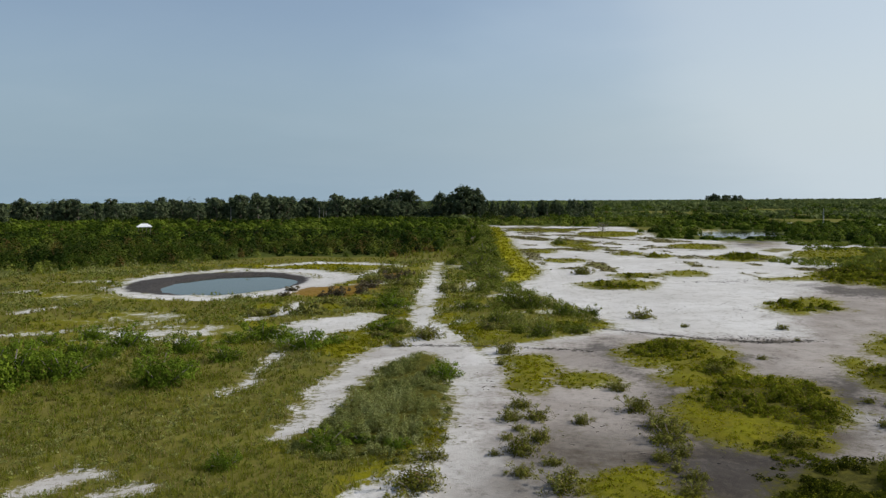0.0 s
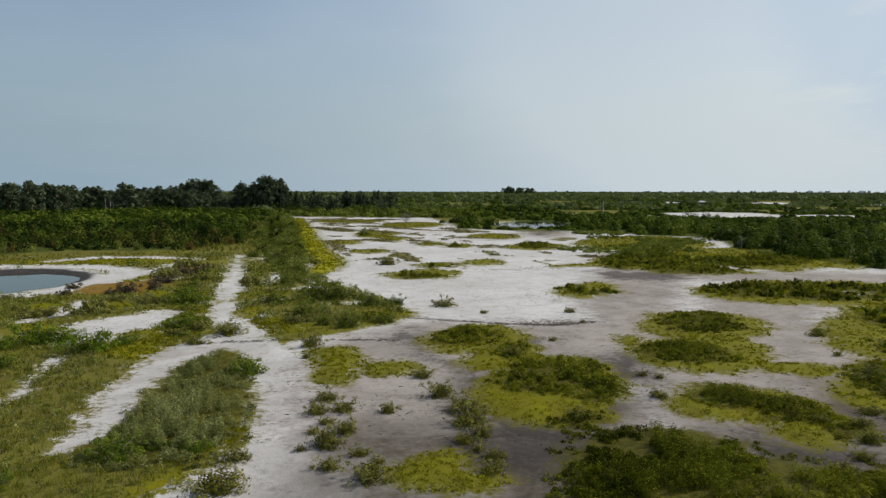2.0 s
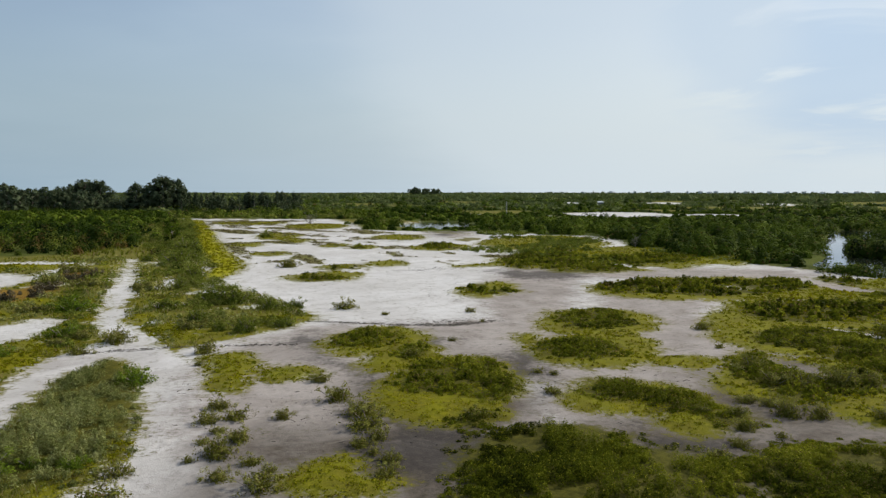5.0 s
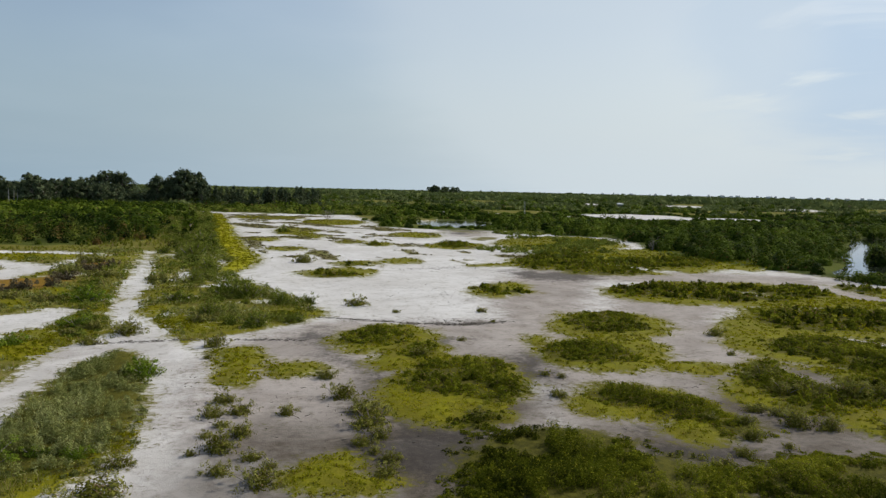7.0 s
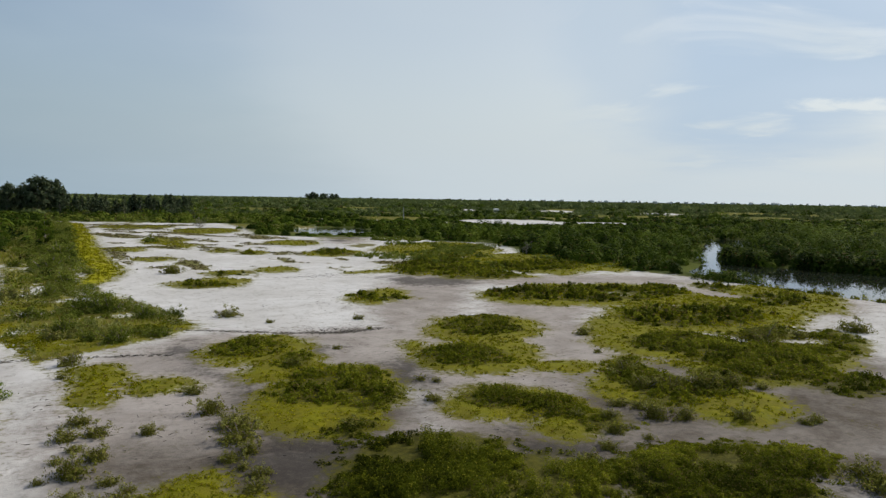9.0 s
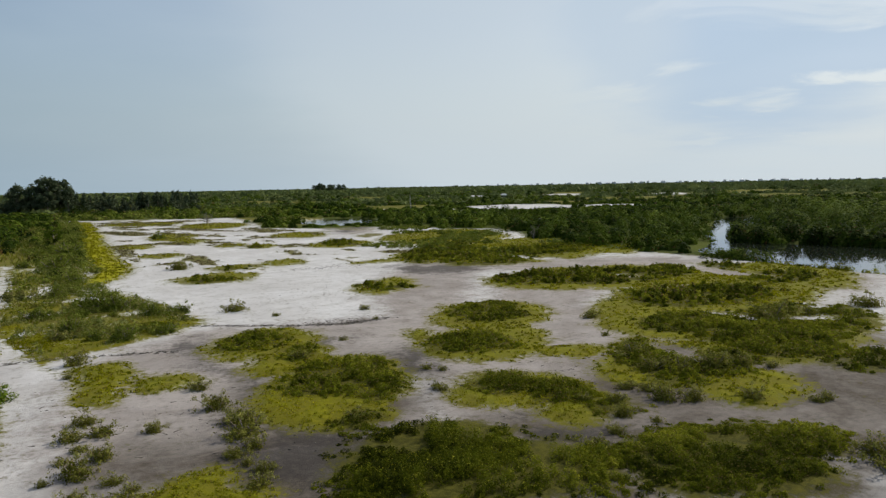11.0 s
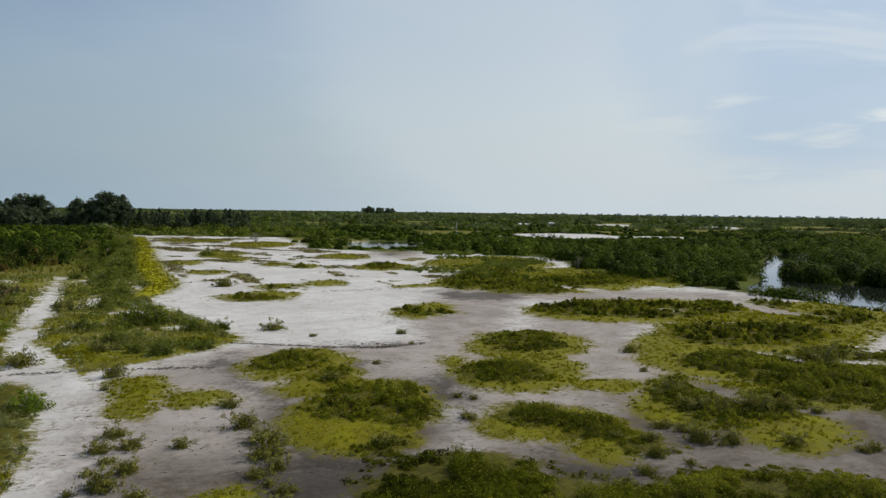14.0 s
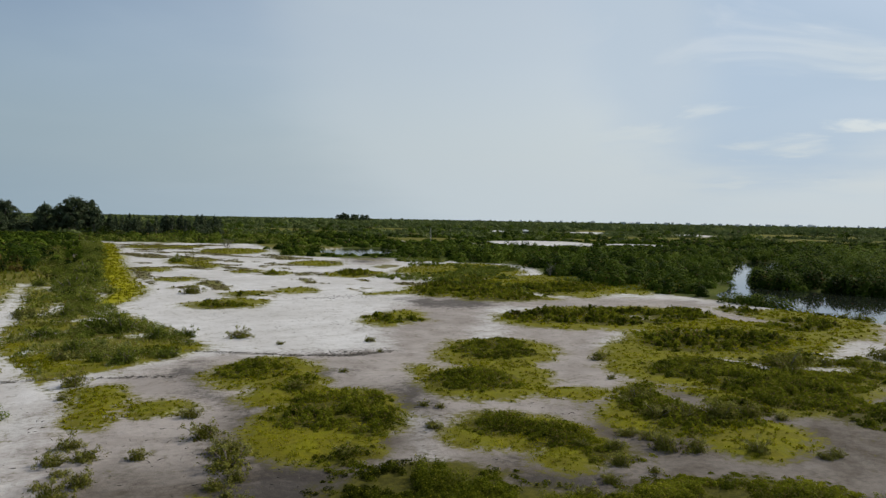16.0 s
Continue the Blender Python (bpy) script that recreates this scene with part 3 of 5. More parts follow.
def value_noise(x, y, seed=0):
    ix, iy = np.floor(x), np.floor(y)
    fx, fy = x - ix, y - iy
    fx, fy = fx * fx * (3 - 2 * fx), fy * fy * (3 - 2 * fy)
    a = lattice(ix, iy, seed) * (1 - fx) + lattice(ix + 1, iy, seed) * fx
    b = lattice(ix, iy + 1, seed) * (1 - fx) + lattice(ix + 1, iy + 1, seed) * fx
    return a * (1 - fy) + b * fy


def fbm(x, y, size, seed=0, octaves=4):
    """Fractal noise between about -1 and 1, its largest lumps size metres wide."""
    total, amp = 0.0, 1.0
    for k in range(octaves):
        total = total + amp * (value_noise(x / size * 2**k, y / size * 2**k, seed + k) * 2 - 1)
        amp *= 0.55
    return total / 1.6


def inside(x, y, patch):
    """Metres by which a point lies within a patch (less than nothing outside)."""
    px, py, rx, ry, deg = patch
    c, s = math.cos(radians(deg)), math.sin(radians(deg))
    u, v = (x - px) * c + (y - py) * s, -(x - px) * s + (y - py) * c
    q = np.sqrt((u / rx) ** 2 + (v / ry) ** 2) + 1e-9
    # gradient-corrected distance to the rim
    g = np.sqrt((u / rx**2) ** 2 + (v / ry**2) ** 2) / q + 1e-9
    return np.clip((1 - q) / g, -30, 30)


def inside_any(x, y, patches):
    best = np.full(x.shape, -30.0)
    for p in patches:
        best = np.maximum(best, inside(x, y, p))
    return best


def inside_strokes(x, y, strokes):
    best = np.full(x.shape, -30.0)
    for line in strokes:
        for (ax, ay, aw), (bx, by, bw) in zip(line, line[1:]):
            dx, dy = bx - ax, by - ay
            k = np.clip(((x - ax) * dx + (y - ay) * dy) / (dx * dx + dy * dy + 1e-9), 0, 1)
            best = np.maximum(best, aw + (bw - aw) * k - np.hypot(x - ax - k * dx, y - ay - k * dy))
    return best


POND = (-23.3, 81.3, 6.0, 8.4, -3)
RIM = (-24.8, 82.2, 9.6, 11.4, -3)
FAR_POND = (75.2, 187.0, 10.0, 23.0, -22)
CREEK = [
    [(158, 119, 3.6), (151, 120.8, 4.0), (126.5, 102, 3.4), (108, 88.8, 2.6), (102.5, 84.0, 2.2), (96.5, 77.3, 2.6), (88, 68.5, 4.2)],
    [(90, 67, 5.0), (87.5, 60, 11.5), (87.5, 50, 14.8), (88.5, 35, 15.0), (88.5, 6, 15.0)],
]
SALT_PANS = [(172, 240, 22, 36, -37), (201, 223, 15, 13, -42), (112, 270, 15, 8, -22), (135, 243, 8, 4, -28), (362, 450, 18, 60, -38), (404, 385, 14, 50, -45), (300, 480, 9, 60, -30)]
RUNNELS = [[(9.8, 42.5, 0.5), (9.2, 38.5, 0.4), (10.9, 35.6, 0.25), (10.0, 31.9, 0.3), (9.7, 27.5, 0.45), (9.4, 24.1, 0.6), (9.5, 21.7, 0.7)], [(36.6, 75.2, 0.5), (40.9, 76.0, 0.6), (42.4, 72.6, 0.5), (41.8, 66.9, 0.4)]]
STUBBLE = [
    [(14.2, 130, 1.1), (14.1, 115, 0.9), (13.6, 101, 0.5)],
    [(17.6, 131, 1.7), (22.0, 134, 2.2), (24.7, 126, 1.4)],
    [(16.7, 181, 2.2), (21.8, 162, 2.2)],
    [(15.7, 95.4, 0.8), (18.0, 96, 0.7)],
    [(27.4, 140, 1.5), (31.3, 136, 1.5)],
    [(27.4, 123, 0.9), (30.6, 119, 1.4), (32.5, 113, 1.0)],
    [(25, 226, 4.0), (43.6, 223, 3.2)],
    [(30.5, 185, 3.0), (39.3, 163, 1.4), (44.1, 157.7, 1.6)],
    [(15.9, 112, 0.6), (18.4, 107, 0.9), (22.1, 108.5, 0.7)],
]
WRACK = [[(9.5, 51.5, 0.1), (12.8, 49.5, 0.14), (17, 46.6, 0.2), (20, 45.6, 0.35), (23, 46.0, 0.1)], [(-3, 45.2, 0.18), (1.5, 45.0, 0.2), (5, 44.2, 0.14), (9, 43.0, 0.1)]]


def fields(x, y):
    """What covers the ground at x, y: metres inside each cover."""
    r = np.hypot(x, y)
    wob = fbm(x, y, 1.7, 3) * 0.7 + fbm(x, y, 5.5, 7) * 0.9 + fbm(x, y, 16.0, 11) * 1.0 * np.clip(r / 120, 0.0, 1.5)
    wob = wob * np.clip(r / 55, 0.55, 1.25)
    f = {}
    streak = fbm(x + 0.2 * y, y * 3.2, 11.0, 31)
    tracks = inside_strokes(x, y, TRACKS) + wob * 0.4
    # grass covers the west side, broken by streaks of bare sand
    east_of = np.interp(y, [18, 22, 35, 44, 48, 52, 58, 66, 80, 100, 120, 170, 240], [-2.6, -2.5, 0.1, 1.5, 8.5, 11.5, 10.5, 8, 6.5, 7.5, 7.5, 11, 16])
    field = np.where((y > 12) & (y < 260), east_of - x, -30.0) + wob * 0.8
    bare = np.where((y > 42) & (y < 104), (streak - np.where(x > -17, 0.36, 0.58)) * 3.0, -5.0)
    grass = np.minimum(field, -bare)
    f["grass"] = np.minimum(grass, -tracks)
    shrub = inside_any(x, y, SHRUB) + wob * 0.8
    f["shrub"] = np.minimum(shrub, -tracks - 0.1)
    # small islands strewn over the back of the flat
    back = np.minimum(np.minimum(x - np.interp(y, [80, 240], [11, 19]), np.interp(y, [80, 120, 165, 215], [62, 66, 62, 44]) - x), np.minimum(y - 78, 250 - y))
    isles = np.minimum((fbm(x, y * 0.55, 4.2, 51) - np.interp(y, [80, 130, 190, 240], [0.46, 0.30, 0.20, 0.14])) * 5.0, back * 0.2)
    f["stubble"] = np.maximum(isles, inside_strokes(x, y, STUBBLE) + wob * 0.5)
    salt = np.maximum(inside_any(x, y, SALTWORT) + wob * 0.9, inside_strokes(x, y, MARGIN) + wob * 0.3)
    fringe = np.minimum(grass + 0.7, 0.9 - grass) + fbm(x, y, 6.0, 61) * 1.1 - 0.15
    f["saltwort"] = np.minimum(np.maximum(np.maximum(salt, shrub + np.where(y < 25.5, -0.5, 0.35)), fringe), -tracks)
    f["margin"] = np.minimum(inside_strokes(x, y, MARGIN[:1]) - 0.5 + wob * 0.8, -tracks)
    f["mud"] = inside_any(x, y, MUD) + wob
    f["dim"] = inside_any(x, y, CLOUD_DIM) + wob * 1.5
    f["wet_dark"] = inside_any(x, y, WET_DIM) + wob * 1.6
    f["rust"] = inside_any(x, y, RUST) + wob * 0.8
    f["slime"] = np.maximum(inside_any(x, y, SLIME) + wob * 2.0 + fbm(x, y * 0.6, 2.5, 131) * 0.9, inside_strokes(x, y, RUNNELS) + wob * 0.3)
    f["wrack"] = inside_strokes(x, y, WRACK) + wob * 0.15
    f["rim"] = inside(x, y, RIM) + wob * 0.6
    f["grass"] = np.minimum(f["grass"], -f["rim"] - 0.5)
    pond = inside(x, y, POND) + wob * 0.4
    far = np.minimum(inside(x, y, FAR_POND), 4.0) + wob * 0.6
    creek = inside_strokes(x, y, CREEK) + wob * 0.22
    f["water"] = np.maximum(np.maximum(pond, far), creek)
    # mangrove and scrub: west of the flat, east of it, and all of the far plain
    front = np.interp(x, [-90, -53, -48, -44, -33, -26, -8, -2, 3], [62, 88, 94, 100, 110, 117, 117, 123, 142])
    west = np.minimum(y - front, (1.0 + (y - 130) * 0.03 - x))
    east = x - np.interp(y, [-40, 20, 45, 54.2, 55, 63, 77, 99, 115, 127, 133, 144, 153, 157, 162, 168, 175, 210, 243, 250, 256], [106, 104.5, 103.5, 102, 73, 71.5, 70.5, 74, 82, 84, 79, 76, 68, 57, 51.5, 48, 50, 56, 58, 46, 14])
    beyond = y - np.interp(x, [-60, 4, 20, 46], [300, 258, 255, 240])
    behind = np.where(y < 10, r - 75, -30.0)
    scrub = np.maximum(np.maximum(west, east), np.maximum(beyond, behind)) + wob * np.where((x > 60) & (y < 130), 0.8, 2.0)
    scrub = np.where(r > 900, 20.0, scrub)
    pans = inside_any(x, y, SALT_PANS) + wob * 1.5
    f["pans"] = pans
    # meadow shows in clearings of the far scrub
    plain = np.maximum(np.maximum(west, east), beyond)
    f["grass"] = np.where(r > 60, np.maximum(f["grass"], np.minimum(np.minimum(plain, -pans), -f["water"] - 0.5)), f["grass"])
    glade = np.where((r > 170) & (r < 800) & (x > 12), (fbm(x, y, 46, 101) - np.interp(r, [200, 300, 400], [0.5, 0.26, 0.08])) * 14, -20.0)
    scrub = np.minimum(scrub, -glade)
    f["scrub"] = np.minimum(np.minimum(scrub, -pans), -f["water"] + 0.8)
    return f


def height(x, y, f=None):
    f = f or fields(x, y)
    z = 0.05 * fbm(x, y, 7.0, 21) + 0.02 * fbm(x, y, 1.1, 25)
    cover = np.clip(np.maximum(f["shrub"], np.maximum(f["grass"], f["saltwort"])) / 0.8, 0, 1)
    z = z * np.clip(np.hypot(x, y) / 10, 0, 1) + 0.09 * cover
    dip = np.clip((f["water"] + 2.5) / 4.0, 0, 1)
    return z - 0.75 * dip * dip * (3 - 2 * dip)


# ---- ground: one sheet to the horizon ----


def mesh_object(name, verts, faces, mat, parent=None, smooth=False, tint=None):
    me = bpy.data.meshes.new(name)
    verts, faces = np.asarray(verts, np.float32), np.asarray(faces, np.int32)
    k = faces.shape[1]
    me.vertices.add(len(verts))
    me.vertices.foreach_set("co", verts.ravel())
    me.loops.add(faces.size)
    me.loops.foreach_set("vertex_index", faces.ravel())
    me.polygons.add(len(faces))
    me.polygons.foreach_set("loop_start", np.arange(0, faces.size, k, dtype=np.int32))
    me.polygons.foreach_set("use_smooth", np.full(len(faces), smooth))
    me.update(calc_edges=True)
    if tint is not None:
        me.attributes.new("tint", "FLOAT", "POINT").data.foreach_set("value", np.asarray(tint, np.float32))
    me.materials.append(mat)
    ob = new(name, me)
    ob.parent = parent
    return ob


def build_ground():
    az = np.radians(np.concatenate([np.linspace(-180, -40, 24), np.arange(-37, 65, 0.2), np.linspace(68, 176, 22)]))
    rad = np.concatenate([[1.5, 4, 7], 9.5 * np.exp(np.arange(0, 3.85, 0.0115)), 460 * np.exp(np.arange(0, 2.36, 0.05))])
    x, y = (rad[:, None] * np.sin(az)[None]).ravel(), (rad[:, None] * np.cos(az)[None]).ravel()
    x, y = np.append(x, 0.0), np.append(y, 0.0)
    f = fields(x, y)
    z = height(x, y, f)
    n, m = len(rad), len(az)
    i, j = np.meshgrid(np.arange(n - 1), np.arange(m), indexing="ij")
    a, b = i * m + j, i * m + (j + 1) % m
    quads = np.stack([a, a + m, b + m, b], -1).reshape(-1, 4)
    hub = np.stack([np.full(m, n * m), np.arange(m), (np.arange(m) + 1) % m, (np.arange(m) + 1) % m], -1)[:, :3]
    verts = np.stack([x, y, z], -1)
    faces = quads
    ob = mesh_object("ground", verts, faces, M_GROUND, smooth=True)
    me = ob.data
    bm = bmesh.new()
    bm.from_mesh(me)
    bm.verts.ensure_lookup_table()
    for t in hub.tolist():
        bm.faces.new([bm.verts[k] for k in t]).smooth = True
    bmesh.ops.recalc_face_normals(bm, faces=bm.faces)
    bm.to_mesh(me)
    bm.free()
    soft = 0.25 + 0.006 * np.hypot(x, y)
    for key, width in (("grass", 2.2), ("saltwort", 2.4), ("shrub", 2.0), ("mud", 4.0), ("slime", 2.5), ("wrack", 0.6), ("rim", 1), ("scrub", 2), ("dim", 5), ("rust", 1.5), ("wet_dark", 5), ("stubble", 1.5), ("margin", 1.2)):
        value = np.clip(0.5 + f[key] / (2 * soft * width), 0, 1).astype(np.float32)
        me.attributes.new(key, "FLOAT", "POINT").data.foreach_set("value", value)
    tagged(ob, "pale salt flat with damp grey mud and plant cover", "ground", kind="structure")


build_ground()


def sheet(name, ring, z, label, mat=None):
    bm = bmesh.new()
    bm.faces.new([bm.verts.new((x, y, z)) for x, y in ring])
    me = bpy.data.meshes.new(name)
    bm.to_mesh(me)
    bm.free()
    me.materials.append(mat or M_WATER)
    return tagged(new(name, me), label, "water", kind="structure")


def oval(p, grow, count=40):
    px, py, rx, ry, deg = p
    c, s = math.cos(radians(deg)), math.sin(radians(deg))
    ring = []
    for k in range(count):
        u, v = (rx + grow) * math.cos(k * math.tau / count), (ry + grow) * math.sin(k * math.tau / count)
        ring.append((px + u * c - v * s, py + u * s + v * c))
    return ring


WATER_Z = -0.28
sheet("pond_water", oval(POND, 3.0), WATER_Z, "still grey-green pond water reflecting the sky", M_POND)
sheet("lagoon_water", oval(FAR_POND, 4.0), WATER_Z, "wind-rippled pale lagoon water among low mangroves", M_LAGOON)
sheet("creek_water", [(54, -6), (110, -6), (106, 60), (172, 118), (172, 140), (156, 136), (98, 88), (70, 66), (64, 50)], WATER_Z, "dark calm tidal creek water between mangroves")

# ---- plants ----


def leaf_quads(c, size, out, long=1.6, loose=0.5, corners=4):
    """Kite-shaped or three-cornered leaves at points c, facing roughly out."""
    n = len(c)
    nrm = out + rng.normal(size=(n, 3)) * loose
    nrm /= np.linalg.norm(nrm, axis=1, keepdims=True) + 1e-9
    axis = np.cross(nrm, rng.normal(size=(n, 3)))
    axis /= np.linalg.norm(axis, axis=1, keepdims=True) + 1e-9
    side = np.cross(nrm, axis)
    s = (size * rng.uniform(0.6, 1.35, n))[:, None]
    a, b = axis * s * long * 0.5, side * s * 0.5
    ring = [c - a, c + b - a * 0.1, c + a, c - b - a * 0.1] if corners == 4 else [c - a + b, c - a - b, c + a]
    return np.stack(ring, 1).reshape(-1, 3), np.arange(corners * n).reshape(-1, corners)


def dome_points(base, radius, tall, count, hollow=0.5, lumps=0.25):
    """count points in every lumpy dome that stands on base."""
    n = len(base)
    az = rng.uniform(0, math.tau, (n, count))
    up = rng.uniform(0.02, 1.0, (n, count))
    ph = rng.uniform(0, math.tau, (n, 3))
    lump = 1 + lumps * np.sqrt(1 - up**2) * (np.sin(2 * az + ph[:, :1]) * 0.5 + np.sin(3 * az + ph[:, 1:2]) * 0.35 + np.sin(5 * az + 7 * up + ph[:, 2:]) * 0.5)
    depth = hollow + (1 - hollow) * np.sqrt(rng.uniform(0, 1, (n, count)))
    flat = np.sqrt(np.maximum(1 - up**2, 0)) * depth * lump
    p = np.stack([np.cos(az) * flat * radius[:, None], np.sin(az) * flat * radius[:, None], up * depth * lump * tall[:, None]], -1)
    out = p / (np.linalg.norm(p, axis=-1, keepdims=True) + 1e-6)
    return (p + base[:, None, :]).reshape(-1, 3), out.reshape(-1, 3)


def shrub_mass(name, base, radius, tall, count, size, mat, label, category, kind="stuff", long=1.6, hollow=0.5, parent=None, tint=None, loose=0.5):
    """Many small plants as one mesh."""
    p, out = dome_points(base, radius, tall, count, hollow)
    leaf = np.repeat(size if np.ndim(size) else np.full(len(base), size), count)
    v, f = leaf_quads(p, leaf, out, long, loose, 3)
    own = rng.uniform(0, 1, len(base)) if tint is None else np.clip(tint, 0, 1)
    ob = mesh_object(name, v, f, mat, parent, tint=np.repeat(own, count * 3))
    return tagged(ob, label, category, kind=kind)


def scatter(patch, density, key, deep=0.0):
    """Random points of a patch that lie in its cover."""
    px, py, rx, ry, deg = patch
    n = int(min(density * 4 * (rx + 1) * (ry + 1), 60000))
    c, s = math.cos(radians(deg)), math.sin(radians(deg))
    u, v = rng.uniform(-rx - 1, rx + 1, n), rng.uniform(-ry - 1, ry + 1, n)
    x, y = px + u * c - v * s, py + u * s + v * c
    if not n:
        return np.zeros((0, 3))
    f = fields(x, y)
    keep = (f[key] > deep) & ((key != "grass") | ((f["saltwort"] < 0.25) & (f["rust"] < 0.1))) & ((key == "grass") | (inside(x, y, patch) > -1)) & (f["water"] < -0.5)
    x, y = x[keep], y[keep]
    return np.stack([x, y, height(x, y)], -1) if len(x) else np.zeros((0, 3))


def part(name, bm, mat, parent, label=""):
    me = bpy.data.meshes.new(name)
    bm.to_mesh(me)
    bm.free()
    me.materials.append(mat)
    ob = new(name, me)
    ob.parent = parent
    return tagged(ob, label)


def limb(bm, points, r0, r1, sides=5):
    """A tapered, bent limb through points."""
    rings = []
    for k, p in enumerate(points):
        p = Vector(p)
        ahead = (Vector(points[min(k + 1, len(points) - 1)]) - Vector(points[max(k - 1, 0)])).normalized()
        a = ahead.orthogonal().normalized()
        b = ahead.cross(a)
        r = r0 + (r1 - r0) * k / (len(points) - 1)
        rings.append([bm.verts.new(p + r * (math.cos(q * math.tau / sides) * a + math.sin(q * math.tau / sides) * b)) for q in range(sides)])
    for lo, hi in zip(rings, rings[1:]):
        for q in range(sides):
            bm.faces.new((lo[q], lo[(q + 1) % sides], hi[(q + 1) % sides], hi[q]))
    bm.faces.new(rings[-1])


def make_bush(name, mat, leaves, size, tall, label, category, group="", stems=6, sprigs=16):
    """A bush one metre wide: stems that fan out from the base, a dense heart of leaves, and sprigs that stand out of it."""
    root = tagged(new(name), label, category, group)
    tips = []
    for k in range(stems):
        bm = bmesh.new()
        az, lean = k * 2.4 + random.uniform(-0.4, 0.4), random.uniform(0.15, 0.5)
        top = Vector((math.cos(az) * lean, math.sin(az) * lean, tall * random.uniform(0.6, 1.05) * (1.15 - lean)))
        mid = top * 0.5 + Vector((random.uniform(-0.04, 0.04), random.uniform(-0.04, 0.04), -0.04 * tall))
        limb(bm, [(0, 0, -0.05), tuple(mid), tuple(top)], 0.016, 0.005, 4)
        part("stem", bm, M_BARK, root)
        tips.append(top)
    while len(tips) < sprigs:
        az, rr = random.uniform(0, math.tau), math.sqrt(random.uniform(0, 1)) * 0.5
        tips.append(Vector((math.cos(az) * rr, math.sin(az) * rr, tall * random.uniform(0.1, 0.95) * (1.1 - rr * 1.3))))
    heart = np.array([[random.uniform(-0.16, 0.16), random.uniform(-0.16, 0.16), -0.02] for _ in range(4)])
    p, out = dome_points(heart, rng.uniform(0.22, 0.36, 4), tall * rng.uniform(0.5, 0.85, 4), leaves // 6, 0.45, 0.5)
    base = np.array([tuple(t) for t in tips])
    base[:, 2] -= 0.06
    wide = rng.uniform(0.06, 0.13, len(base))
    p2, out2 = dome_points(base, wide, wide * 1.5, max(5, leaves // (3 * len(base))), 0.2)
    v, f = leaf_quads(np.concatenate([p, p2]), np.full(len(p) + len(p2), size), np.concatenate([out, out2]), 1.9)
    # inner shade and lit tips put into the tint: heart dark, sprigs bright
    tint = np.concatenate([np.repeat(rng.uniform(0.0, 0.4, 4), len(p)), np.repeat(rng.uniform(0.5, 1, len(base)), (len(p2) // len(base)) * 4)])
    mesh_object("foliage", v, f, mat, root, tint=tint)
    return root


def plant_all(name, kinds, spots, squash=(0.85, 1.15), grow=1.12):
    """Sets copies of the given bushes on their spots (x, y, width) and drops the patterns."""
    ground = height(np.array([s[0] for s in spots], float), np.array([s[1] for s in spots], float))
    for k, (x, y, w) in enumerate(spots):
        z = float(ground[k])
        w *= grow
        m = pose(x, y, z - 0.01, 0, 0, random.uniform(0, 360)) @ Matrix.Diagonal((w * random.uniform(*squash), w * random.uniform(*squash), w * random.uniform(*squash), 1))
        copy_thing(kinds[k % len(kinds)], m)
    for ob in kinds:
        for o in (*ob.children_recursive, ob):
            bpy.data.objects.remove(o)


def grass_tufts(patch, density, blades, tall, thick):
    base = scatter(patch, density, "grass", 0.05)
    if len(base) < 5:
        return
    n = len(base)
    root = np.repeat(base, blades, 0) + np.append(rng.normal(0, 0.06, (n * blades, 2)), np.zeros((n * blades, 1)), 1)
    lean = np.append(rng.normal(0, 0.35, (n * blades, 2)), np.ones((n * blades, 1)), 1)
    h = tall * rng.uniform(0.5, 1.3, n * blades)[:, None]
    az = rng.uniform(0, math.tau, n * blades)
    w = np.stack([np.cos(az), np.sin(az), np.zeros(n * blades)], -1) * thick
    v = np.stack([root - w, root + w, root + lean * h], 1).reshape(-1, 3)
    tint = np.clip(0.5 + 0.6 * fbm(base[:, 0], base[:, 1], 4.0, 71) + rng.normal(0, 0.18, n), 0, 1)
    ob = mesh_object("grass_patch", v, np.arange(3 * n * blades).reshape(-1, 3), M_GRASS, tint=np.repeat(tint, blades * 3))
    tagged(ob, "olive and straw-coloured marsh grass on sandy ground", "grass", "marsh grass", kind="stuff")


# the west side, band by band
for y0, y1, x0, x1, density, blades, tall, thick in ((18, 27, -19, 0, 16, 9, 0.24, 0.010), (27, 38, -25, 2, 10, 9, 0.26, 0.013), (38, 55, -36, 13, 5, 9, 0.28, 0.018), (55, 80, -50, 12, 2.4, 9, 0.28, 0.028), (80, 112, -70, 9, 1.2, 8, 0.32, 0.045), (112, 250, -10, 18, 0.8, 8, 0.5, 0.07)):
    grass_tufts(((x0 + x1) / 2, (y0 + y1) / 2, (x1 - x0) / 2 - 1, (y1 - y0) / 2 - 1, 0), density, blades, tall, thick)

def along(strokes):
    """The stretches of strokes as patches."""
    out = []
    for line in strokes:
        for (ax, ay, aw), (bx, by, bw) in zip(line, line[1:]):
            out.append(((ax + bx) / 2, (ay + by) / 2, math.hypot(bx - ax, by - ay) / 2, (aw + bw) / 2, math.degrees(math.atan2(by - ay, bx - ax))))
    return out


